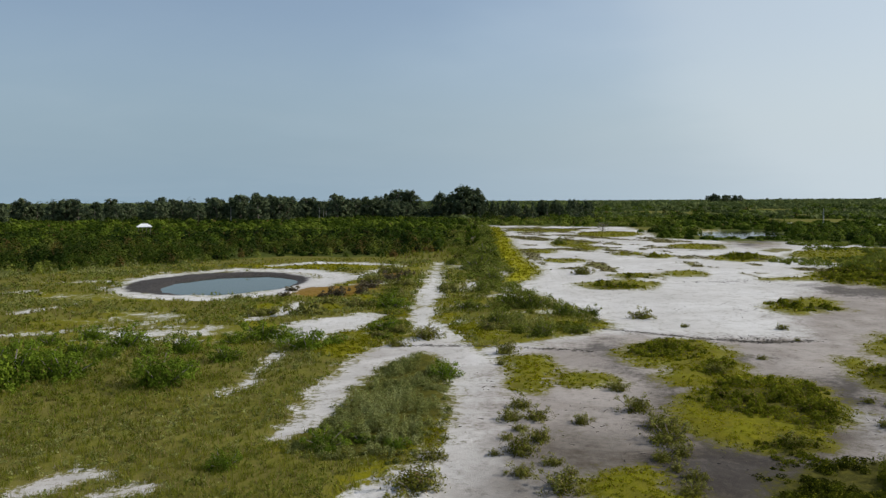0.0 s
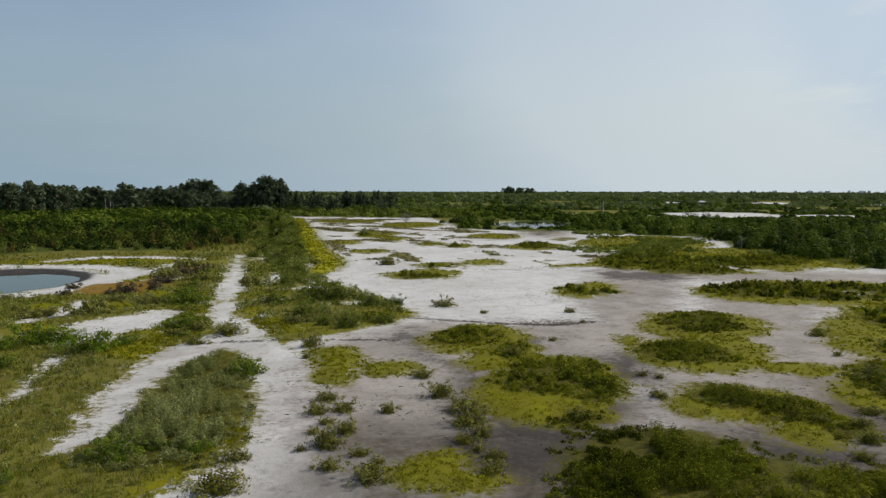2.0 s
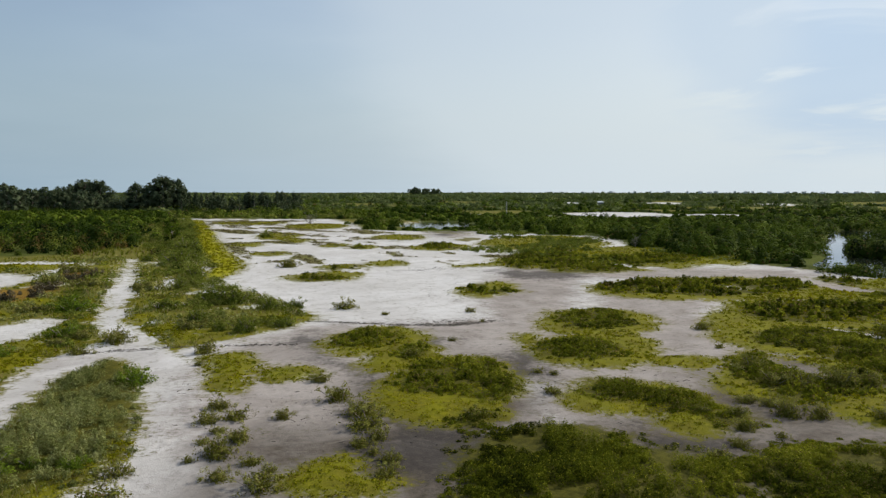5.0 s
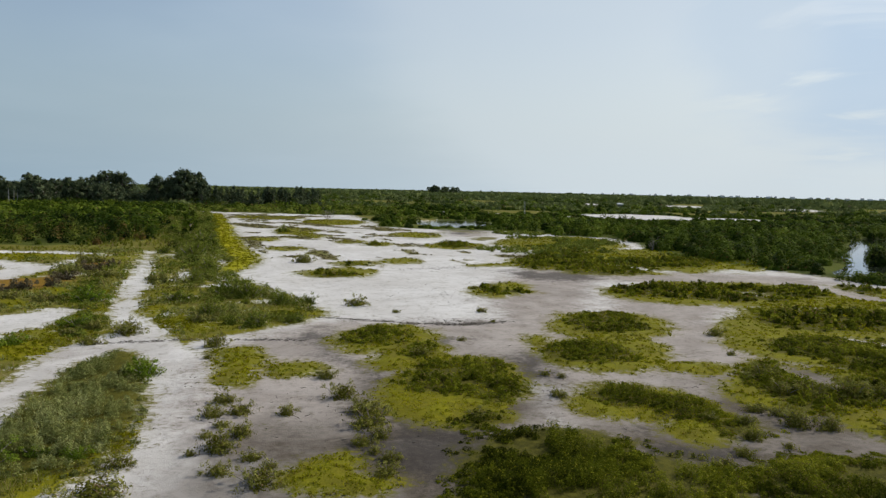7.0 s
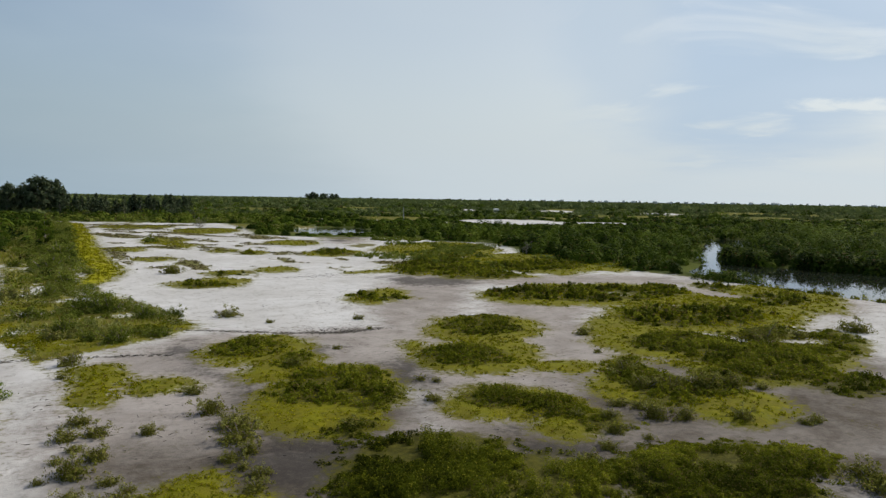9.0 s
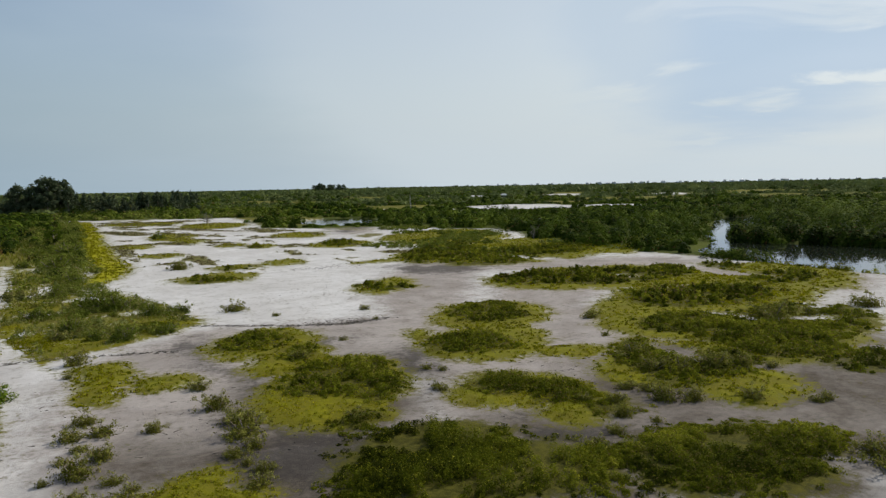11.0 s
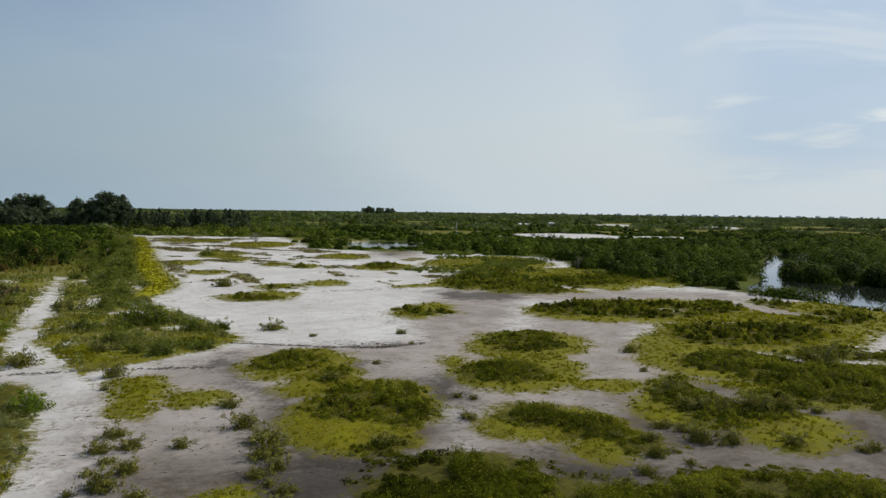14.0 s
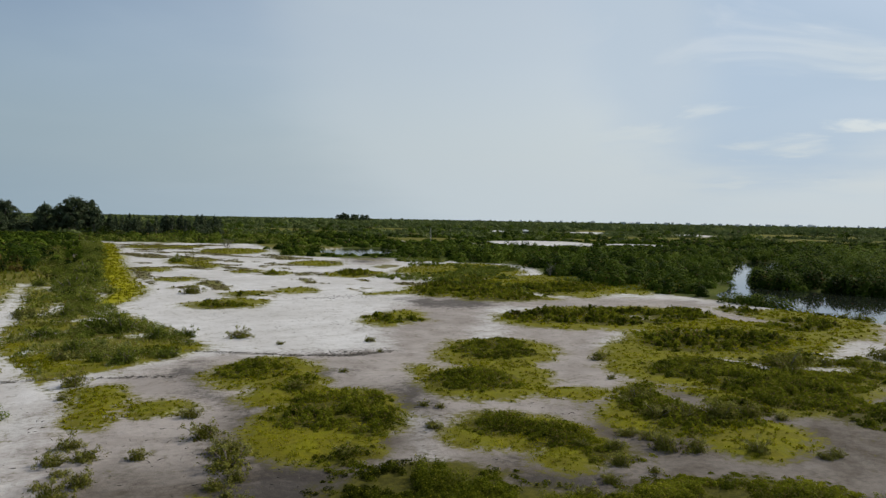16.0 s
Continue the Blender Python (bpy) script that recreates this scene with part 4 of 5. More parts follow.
for p in SALTWORT + along(MARGIN):
    d = math.hypot(p[0], p[1])
    base = scatter(p, 11 if d < 35 else 5 if d < 60 else 1.2, "saltwort", -0.25)
    if len(base) > 5:
        k = len(base)
        tint = (0.62 if d < 60 else 0.72) + 0.5 * fbm(base[:, 0], base[:, 1], 2.2, 81) + rng.normal(0, 0.12, k)
        shrub_mass("saltwort_patch", base, rng.uniform(0.07, 0.2, k) * (1 if d < 60 else 1.6), rng.uniform(0.03, 0.10, k), 8, 0.045 if d < 35 else 0.07 if d < 60 else 0.14, M_SALT, "low yellow-green succulent mat on damp mud", "saltwort", tint=tint)

for p in SHRUB:
    d = math.hypot(p[0], p[1])
    base = scatter(p, 17 if d < 35 else 7.0 if d < 60 else 1.9, "shrub", -0.6)
    inner = fields(base[:, 0], base[:, 1])["shrub"]
    gap = fbm(base[:, 0], base[:, 1], 1.3, 93)
    keep = (rng.uniform(0, 1, len(base)) < (inner + 0.6) / 1.5) & (gap > (-0.14 if d < 28 else -0.3))
    base, inner = base[keep], inner[keep]
    if len(base) > 5:
        k = len(base)
        sage = p[0] < 2 and p[1] < 45
        big = 1 if d < 60 else 1.2
        lump = fbm(base[:, 0], base[:, 1], 2.4, 91)
        deep = np.clip((inner + 0.5) / 1.7, 0.25, 1)
        tall = np.clip(0.36 + (0.5 if d < 28 else 0.34) * lump, 0.08, 0.85) * rng.uniform(0.5, 1.45, k) * big * deep
        tint = 0.48 + 0.65 * fbm(base[:, 0], base[:, 1], 2.6, 95) + rng.normal(0, 0.24, k)
        front = d < 28 and p[0] < 17.5
        tall *= 1.45 if sage else 0.6 if d < 28 and p[0] > 17.5 else 1.0
        wide = rng.uniform(0.09, 0.24, k) * big * (1 if d < 35 else 1.3)
        shrub_mass("low_shrub_patch", base, wide, tall, 74 if sage else 58 if d < 28 else 46, 0.03 if sage else 0.036 if d < 28 else 0.046 if d < 35 else 0.07 if d < 60 else 0.14, M_SAGE if sage else M_DEEP if p[0] < 14 and p[1] > 52 else M_LOW_SHADED if front else M_LOW,
                   "sage-green knee-high shrubs grown into one mass" if sage else "green yellow-tipped shrubs with shade-darkened leaves on dark soggy mud" if front else "olive-green knee-high shrubs grown into one mass", "shrubs", tint=tint, long=3.0 if sage else 1.8, loose=0.9 if sage else 0.6)

for y0, y1, x0, x1, density, size in ((18, 30, -19, 0, 2.6, 0.05), (30, 45, -30, 2, 1.5, 0.065), (45, 70, -46, 12, 0.7, 0.10), (70, 105, -66, 9, 0.35, 0.15)):
    for mat, seed, label in ((M_SAGE, 111, "grey-green herbs scattered through marsh grass"), (M_DEEP, 121, "dark green herbs scattered through marsh grass")):
        base = scatter(((x0 + x1) / 2, (y0 + y1) / 2, (x1 - x0) / 2 - 1, (y1 - y0) / 2 - 1, 0), density * 3, "grass", 0.1)
        base = base[fbm(base[:, 0], base[:, 1], 4.5, seed) > (0.3 if mat == M_DEEP else 0.15) + rng.uniform(-0.3, 0.3, len(base))]
        k = len(base)
        if k > 5:
            shrub_mass("meadow_herbs", base, rng.uniform(0.10, 0.30, k) * size / 0.055, rng.uniform(0.12, 0.34, k) * size / 0.06, 14, size, mat, label, "herbs")

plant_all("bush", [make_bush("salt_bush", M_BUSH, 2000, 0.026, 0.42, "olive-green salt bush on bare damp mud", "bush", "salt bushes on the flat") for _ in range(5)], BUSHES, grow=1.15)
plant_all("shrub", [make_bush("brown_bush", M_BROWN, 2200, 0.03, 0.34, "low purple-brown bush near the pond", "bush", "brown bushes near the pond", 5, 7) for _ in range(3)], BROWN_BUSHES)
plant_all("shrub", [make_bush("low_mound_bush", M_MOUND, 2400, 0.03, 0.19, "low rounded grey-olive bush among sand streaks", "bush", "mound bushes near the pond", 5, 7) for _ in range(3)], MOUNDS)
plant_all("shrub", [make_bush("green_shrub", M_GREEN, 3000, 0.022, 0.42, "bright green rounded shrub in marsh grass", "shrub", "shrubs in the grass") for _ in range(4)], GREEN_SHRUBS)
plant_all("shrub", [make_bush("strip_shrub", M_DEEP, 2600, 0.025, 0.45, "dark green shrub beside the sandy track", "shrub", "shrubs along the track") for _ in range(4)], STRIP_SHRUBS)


# ---- mangrove thickets ----


def thicket(name, x0, x1, y0, y1, spacing, wide, tall, count, size, mat, label, near=0.0, far=1e9, rise=None, speck=0.36, loose=0.16, only=None):
    n = int((x1 - x0) * (y1 - y0) / spacing**2)
    x, y = rng.uniform(x0, x1, n), rng.uniform(y0, y1, n)
    az = np.degrees(np.arctan2(x, y))
    r = np.hypot(x, y)
    keep = (r > near) & (r < far) & (az > -44) & (az < 74)
    x, y = x[keep], y[keep]
    f = fields(x, y)
    keep = (f["scrub"] > wide * 0.2) & (f["water"] < np.where((x > 95) & (y < 80), 0.3, np.where(y < 68, -0.2, -0.5) * wide))
    if only:
        keep &= only(x, y)
    x, y = x[keep], y[keep]
    grow = (0.85 + 0.35 * fbm(x, y, wide * 5.5, 41) + 0.35 * fbm(x, y, wide * 16, 43)) * rng.choice([0.45, 0.7, 0.9, 1.0, 1.15, 1.4], len(x))
    if rise:
        grow *= rise(x, y)
    base = np.stack([x, y, height(x, y) - 0.1], -1)
    tint = 0.42 + 0.4 * fbm(x, y, wide * 9, 45) + rng.normal(0, speck, len(x))
    return shrub_mass(name, base, wide * rng.uniform(0.6, 1.25, len(x)) * np.clip(grow, 0.5, 1.3), tall * np.clip(grow, 0.12, 1.7), count, size, mat, label, "mangroves", long=1.3, hollow=0.82, tint=tint, loose=loose)


def west_rise(x, y):
    # low bushes at the front edge, taller growth behind
    front = np.interp(x, [-90, -53, -44, -33, -26, -8, 3], [62, 88, 100, 110, 117, 117, 142])
    return np.interp(y - front, [0, 5, 12, 70, 180], [0.45, 0.75, 1.0, 0.9, 0.8])


def east_rise(x, y):
    # tall growth beyond the creek, low on its near bank and before the lagoon
    az, r = np.degrees(np.arctan2(x, y)), np.hypot(x, y)
    over = (x > 98) & (az > 49.9)
    tip = np.hypot(x - 105, y - 82.5)
    grow = np.where(over, np.clip(0.5 + tip / 30, 0.5, 1.0), np.interp(x + 0.35 * y, [70, 95, 112, 125, 200], [0.34, 0.42, 0.6, 0.8, 0.95]))
    return np.where((az > 19.0) & (az < 25.3) & (r < 215), 0.16, grow)


def plain_rise(x, y):
    # low around the lagoon and the salt pans
    az, r = np.degrees(np.arctan2(x, y)), np.hypot(x, y)
    pans = (az > 29) & (az < 44) & (r > 215) & (r < 330)
    pans |= (az > 37) & (az < 45) & (r > 195) & (r < 330)
    return np.where(pans, 0.3, np.where((az > 18.8) & (az < 31) & (r > 225) & (r < 300), 0.42, np.interp(x, [20, 45, 90, 150], [0.5, 0.72, 0.72, 0.8])))


def open_plain(x, y):
    # behind the flat the scrub is low and light
    return (np.degrees(np.arctan2(x, y)) < 17.5) & (y > 235) & (x > 6)


def belt(name, box, cover, spacing, wide, tall, count, size, mat, label, category="shrubs", speck=0.2, loose=0.4):
    """Low shrubs wherever cover, a function of x and y, gives more than nothing, as one mesh."""
    x0, x1, y0, y1 = box
    n = int((x1 - x0) * (y1 - y0) / spacing**2)
    x, y = rng.uniform(x0, x1, n), rng.uniform(y0, y1, n)
    c = cover(x, y)
    f = fields(x, y)
    keep = (c > 0) & (f["water"] < -0.6) & (inside_strokes(x, y, TRACKS) < -0.3)
    x, y, c = x[keep], y[keep], c[keep]
    if not len(x):
        return
    grow = np.clip(0.8 + 0.6 * fbm(x, y, wide * 7, 141) + 0.2 * np.minimum(c, 1.5), 0.3, 1.6) * rng.uniform(0.6, 1.3, len(x))
    tint = 0.45 + 0.4 * fbm(x, y, wide * 6, 145) + rng.normal(0, speck, len(x))
    base = np.stack([x, y, height(x, y) - 0.05], -1)
    shrub_mass(name, base, wide * np.clip(grow, 0.5, 1.3), tall * grow, count, size, mat, label, category, hollow=0.7, tint=tint, loose=loose)


def strip_cover(x, y):
    lo = np.interp(y, [84, 100, 120, 140, 180, 245], [3.0, 2.6, 2.0, 1.0, 2.0, 5.0])
    hi = np.interp(y, [84, 92, 105, 121, 136, 177, 216, 245], [6.6, 8.6, 7.4, 9.2, 8.8, 10.2, 13.6, 15.0])
    edge = np.minimum(np.minimum(x - lo, hi - x), np.minimum(y - 84, 245 - y) * 0.3)
    return edge + 1.2 * fbm(x, y, 7.0, 151) + 0.25


def verge_cover(x, y):
    # the bulge of scrub where the track meets the flat: shrubs round its rim, straw grass in the middle
    rim = inside_strokes(x, y, [[(3.4, 58.5, 1.1), (5.4, 61.5, 1.3), (7.6, 63.5, 1.5), (9.0, 61.5, 1.2), (10.3, 57.5, 0.9), (10.8, 53.5, 0.7)], [(4.6, 53, 1.2), (6.4, 50.6, 1.0), (8.6, 50, 0.8)], [(2.4, 66, 0.9), (4.8, 72, 1.3), (5.2, 79, 1.3)], [(7.0, 78, 0.8), (6.8, 70, 0.9)]])
    return rim + 0.9 * fbm(x, y, 3.0, 155)


def bank_cover(x, y):
    return inside_strokes(x, y, [[(79, 58.5, 1.2), (75.2, 54.5, 1.3), (71.3, 49.5, 1.2), (71.8, 42, 1.0), (72.3, 30, 1.2)]]) + 0.6 * fbm(x, y, 3.0, 157)


def marsh_cover(x, y):
    # green shrubs between the eastern edge of the flat and the mangroves
    lo = np.interp(y, [62, 77, 83, 97, 104, 121, 142, 152], [62, 50, 49, 52, 51, 60, 66, 62])
    hi = np.interp(y, [56.5, 66, 80, 99, 115, 127, 144, 153], [77, 75, 74, 77, 84, 86, 78, 70])
    return np.minimum(np.minimum(x - lo, hi - x) * 0.5, np.minimum(y - 62, 152 - y) * 0.5) * 0.2 + fbm(x, y * 0.7, 9.0, 161) * 2.2 - 0.75


thicket("west_thicket", -110, 12, 76, 140, 2.8, 1.6, 2.5, 150, 0.21, M_WEST, "dense dark green mangrove scrub behind the pond", rise=west_rise)
thicket("west_thicket", -110, 12, 76, 140, 4.6, 1.4, 2.4, 180, 0.16, M_DEEP, "brighter green shrubs growing through dark mangrove scrub", rise=west_rise)
thicket("west_thicket", -110, 12, 80, 150, 8.5, 1.2, 2.6, 170, 0.17, M_RUSSET, "russet shrubs growing through dark mangrove scrub", rise=west_rise)
thicket("west_thicket", -140, 12, 140, 200, 2.9, 1.5, 2.1, 100, 0.36, M_WEST, "dense dark green mangrove scrub west of the flat", rise=west_rise)
thicket("west_thicket", -140, 12, 140, 200, 6.5, 1.5, 2.3, 90, 0.30, M_GREEN, "brighter green shrubs in the scrub west of the flat", rise=west_rise)
thicket("west_thicket", -250, 8, 200, 345, 3.9, 2.4, 2.2, 84, 0.6, M_MANGROVE, "green mangrove scrub before the trees", rise=west_rise)
thicket("east_thicket", 40, 150, 0, 112, 2.7, 1.7, 3.2, 200, 0.25, M_MANGROVE, "dense green mangrove thicket along the tidal creek", rise=east_rise)
thicket("east_thicket", 40, 190, 112, 216, 2.9, 1.8, 3.1, 110, 0.36, M_MANGROVE, "dense green mangrove thicket before the lagoon", far=222, rise=east_rise)
thicket("east_thicket", 150, 190, 0, 112, 2.9, 1.8, 3.1, 110, 0.36, M_MANGROVE, "dense green mangrove thicket beyond the creek", far=222, rise=east_rise)
thicket("east_thicket", 20, 330, 120, 330, 4.0, 2.4, 2.6, 84, 0.62, M_MANGROVE, "dense green mangrove thicket east of the flat", near=215, rise=plain_rise, only=lambda x, y: ~open_plain(x, y))
thicket("plain_scrub", -10, 130, 235, 345, 3.6, 1.9, 1.3, 60, 0.5, M_DEEP, "low light green scrub behind the salt flat", near=215, only=open_plain)
thicket("plain_scrub", -10, 130, 235, 345, 9.0, 2.2, 2.9, 84, 0.5, M_MANGROVE, "dark bushes dotted over light green scrub", near=215, only=open_plain)
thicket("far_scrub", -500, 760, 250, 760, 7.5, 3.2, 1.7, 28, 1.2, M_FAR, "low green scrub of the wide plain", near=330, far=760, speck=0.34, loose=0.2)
thicket("far_scrub", -500, 760, 250, 760, 22, 3.4, 3.6, 60, 1.0, M_MANGROVE, "darker clumps in the scrub of the plain", near=330, far=760, speck=0.3, loose=0.2)
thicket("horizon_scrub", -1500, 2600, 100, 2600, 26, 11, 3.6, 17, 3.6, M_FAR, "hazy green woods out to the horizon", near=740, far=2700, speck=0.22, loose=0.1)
belt("track_shrubs", (-1, 18, 82, 248), strip_cover, 1.25, 0.7, 0.8, 80, 0.12, M_DEEP, "green shrubs massed along the sandy track")
belt("track_shrubs", (-1, 18, 82, 248), strip_cover, 2.2, 0.75, 0.7, 80, 0.12, M_MOUND, "grey-olive shrubs massed along the sandy track")
belt("track_shrubs", (-1, 18, 82, 248), strip_cover, 4.8, 0.9, 1.2, 150, 0.12, M_WEST, "darker rounded shrubs rising from the track's verge")
belt("verge_shrubs", (0, 14, 46, 84), verge_cover, 0.75, 0.36, 0.55, 80, 0.07, M_DEEP, "olive shrubs round the verge of the flat")
belt("verge_shrubs", (0, 14, 46, 84), verge_cover, 0.8, 0.36, 0.45, 80, 0.06, M_MOUND, "grey-olive shrubs round the verge of the flat")
belt("marsh_shrubs", (46, 88, 58, 154), marsh_cover, 1.1, 0.55, 0.6, 56, 0.14, M_DEEP, "green shrubs between salt flat and mangroves")
belt("stubble_tufts", (10, 52, 88, 236), lambda x, y: np.minimum(fields(x, y)["stubble"] + 0.1, 2.0), 0.85, 0.32, 0.16, 16, 0.12, M_STUBBLE, "dry brown and olive tufts on the salt flat", "tufts")
def bank_row(line, each, low, tall, size, mat, label):
    """Mangroves in a row along a bank."""
    base = []
    for px, py, rx, ry, deg in along([line]):
        a, k = radians(deg), int(rx * each)
        u, v = rng.uniform(-rx, rx, k), rng.uniform(-ry, ry, k)
        base.append(np.stack([px + np.cos(a) * u - np.sin(a) * v, py + np.sin(a) * u + np.cos(a) * v, np.full(k, -0.5)], -1))
    base = np.concatenate(base)
    k = len(base)
    shrub_mass("mangrove_bank", base, rng.uniform(0.8, 1.4, k), rng.uniform(low, tall, k), 130, size, mat, label, "mangroves", long=1.3, hollow=0.7, loose=0.3)


bank_row([(95.5, 76, 1.6), (98.0, 70.5, 1.6), (100.2, 63.5, 1.6), (102.3, 57, 1.6), (103.8, 40, 1.6), (104.5, 15, 1.6)], 6, 1.3, 3.0, 0.30, M_WEST, "dark mangroves overhanging the far bank of the creek")
bank_row([(71.0, 60.5, 0.9), (72.0, 56.8, 1.0), (73.2, 53.6, 0.7)], 8, 1.3, 1.9, 0.18, M_MANGROVE, "green mangroves along the near bank of the creek")
belt("bank_shrubs", (66, 80, 24, 62), bank_cover, 0.7, 0.4, 0.6, 70, 0.1, M_LOW, "olive shrubs along the near bank of the creek")
base = np.stack([rng.uniform(102.4, 110, 26), np.zeros(26), np.full(26, -0.5)], -1)
base[:, 1] = 82.2 + (base[:, 0] - 101.8) * 0.5 + rng.uniform(-1.0, 0.9, 26)
shrub_mass("mangrove_point", base, rng.uniform(0.9, 1.5, 26), 0.9 + (base[:, 0] - 101.8) * 0.14 + rng.uniform(0.4, 1.0, 26), 190, 0.22, M_MANGROVE, "low mangroves on a point reaching into the creek", "mangroves", long=1.3, hollow=0.75, loose=0.3)
thicket("young_wood", 18, 68, 326, 352, 2.6, 1.5, 4.6, 60, 0.5, M_PINE, "dark young casuarina growth under the row", rise=lambda x, y: np.full(len(x), 1.2))
thicket("west_wood", -270, 22, 350, 425, 5.6, 3.8, 7.0, 90, 1.0, M_PINE, "dark closed wood behind the tree line", rise=lambda x, y: np.interp(x, [-270, -40, 22], [0.95, 0.95, 0.75]))


# ---- trees ----


def make_tree(name, mat, tall, spread, bole, leaves, size, lobes, label, category, group, wisp=1.5, pointed=False):
    """A tree: a bent tapering trunk, limbs, and a crown of leaf clumps on them with gaps between."""
    root = tagged(new(name), label, category, group)
    bm = bmesh.new()
    bend = Vector((random.uniform(-0.06, 0.06), random.uniform(-0.06, 0.06), 0)) * tall
    spine = [Vector((0, 0, -0.3)), Vector((0, 0, tall * 0.3)) + bend * 0.3, Vector((0, 0, tall * 0.65)) + bend, Vector((0, 0, tall * 0.95)) + bend * 0.8]
    limb(bm, [tuple(p) for p in spine], 0.022 * tall, 0.004 * tall, 6)
    part("trunk", bm, M_BARK, root)
    tips = []
    for k in range(lobes):
        h = bole + (1 - bole) * (k + random.uniform(0, 0.8)) / lobes
        az = k * 2.4 + random.uniform(-0.5, 0.5)
        if pointed:
            reach = spread * (1.08 - h) / (1.08 - bole) * random.uniform(0.35, 1.5)
        else:
            reach = spread * math.sqrt(max(0.05, 1 - ((h - bole) / (1.02 - bole) * 1.6 - 0.6) ** 2)) * random.uniform(0.5, 1.1)
        start = Vector((bend.x * h, bend.y * h, tall * h * 0.85))
        tip = start + Vector((math.cos(az) * reach, math.sin(az) * reach, tall * (0.10 if pointed else 0.14) * random.uniform(0.4, 1.2)))
        tip.z = min(tip.z, tall * 0.93)
        bm = bmesh.new()
        limb(bm, [tuple(start), tuple((start + tip) / 2 + Vector((0, 0, 0.02 * tall))), tuple(tip)], 0.008 * tall, 0.002 * tall, 4)
        part("limb", bm, M_BARK, root)
        tips.append(tip)
        tips.append((start + tip * 2) / 3)
    base = np.array([tuple(t) for t in tips])
    wide = spread * rng.uniform(0.18, 0.36, len(base))
    base[:, 2] -= wide * 0.4
    p, out = dome_points(base, wide, wide * wisp, leaves // len(base), 0.35, 0.2)
    v, f = leaf_quads(p, np.full(len(p), size * 1.3), out, 2.0, 0.5, 3)
    mesh_object("crown", v, f, mat, root, tint=np.repeat(rng.uniform(0, 1, len(base)), (leaves // len(base)) * 3))
    return root


def make_palm(tall):
    root = tagged(new("palm_tree"), "slender palm with a pale trunk among dark trees", "palm tree", "palms in the tree line")
    bm = bmesh.new()
    limb(bm, [(0, 0, -0.3), (0.1, 0, tall * 0.5), (0.25, 0.05, tall)], 0.32, 0.22, 7)
    part("trunk", bm, M_PALE, root, "pale grey palm trunk")
    for k in range(14):
        az, droop = k * 2.4, random.uniform(-0.5, 0.7)
        bm = bmesh.new()
        rows = []
        for q in range(6):
            s = q / 5
            out = 2.3 * s
            up = 1.1 * s * (1 - droop) - 1.9 * s * s * (0.5 + droop * 0.5)
            w = 0.42 * math.sin(math.pi * min(1, s + 0.12)) + 0.03
            c, d = Vector((math.cos(az), math.sin(az), 0)), Vector((-math.sin(az), math.cos(az), 0))
            mid = Vector((0.25, 0.05, tall)) + c * out + Vector((0, 0, up))
            rows.append([bm.verts.new(mid - d * w - Vector((0, 0, w * 0.5))), bm.verts.new(mid), bm.verts.new(mid + d * w - Vector((0, 0, w * 0.5)))])
        for a, b in zip(rows, rows[1:]):
            bm.faces.new((a[0], a[1], b[1], b[0]))
            bm.faces.new((a[1], a[2], b[2], b[1]))
        part("frond", bm, M_PINE, root)
    return root


def stand(kinds, spots, lo=0.9, hi=1.1):
    """Copies trees onto spots (x, y, scale), then drops the patterns."""
    ground = height(np.array([s[0] for s in spots], float), np.array([s[1] for s in spots], float))
    for k, (x, y, s) in enumerate(spots):
        z = float(ground[k])
        g = s * random.uniform(lo, hi)
        copy_thing(kinds[k % len(kinds)], pose(x, y, z - 0.05, 0, 0, random.uniform(0, 360)) @ Matrix.Diagonal((g, g, s, 1)))
    for ob in kinds:
        for o in (*ob.children_recursive, ob):
            bpy.data.objects.remove(o)


# great casuarinas at the end of the track
stand([make_tree("casuarina", M_PINE, 15.0, 5.2, 0.08, 3200, 0.42, 30, "tall dark rounded casuarina at the track's end", "tree", "tall casuarinas") for _ in range(3)],
      [(9.5, 345, 1.02), (14, 350, 0.96), (5, 350, 0.84), (18, 348, 0.74), (-2, 352, 0.82), (-20.5, 352, 0.92), (-16, 350, 0.90), (-25, 356, 0.80), (-31, 352, 0.72)])
# row of pointed young casuarinas
spots = []
for k in range(11):
    cx, cy = 21 + k * 4.4 + random.uniform(-2.5, 2.5), 338 + random.uniform(-9, 9)
    for _ in range(random.randint(5, 9)):
        spots.append((cx + random.gauss(0, 1.7), cy + random.gauss(0, 3), random.choice((0.5, 0.62, 0.7, 0.76, 0.82, 0.92))))
stand([make_tree("young_casuarina", M_PINE, 9.6, 2.5, 0.04, 620, 0.34, 20, "narrow pointed casuarina in a dense row", "tree", "row of young casuarinas", 2.0, True) for _ in range(4)], spots)
# mixed broadleaved trees of the western tree line
spots = []
for k in range(85):
    x = -255 + k * 2.85 + random.uniform(-2, 2)
    spots.append((x, 330 + random.uniform(-25, 30) + 0.12 * x, random.choice((0.66, 0.72, 0.76, 0.8, 0.84, 0.95)) * random.uniform(0.95, 1.05) + (0.12 if -85 < x < -30 else 0.0)))
stand([make_tree("broadleaf_tree", M_PINE, 11.0, 4.2, 0.06, 1500, 0.45, 22, "dark green broadleaved tree in the tree line", "tree", "western tree line", 1.1) for _ in range(5)], spots)
stand([make_palm(11.0) for _ in range(2)], [(-42, 318, 0.80), (-52, 312, 0.55), (-50.5, 313, 0.52), (-49.2, 312, 0.53), (-86, 300, 0.62), (-96, 306, 0.6)])
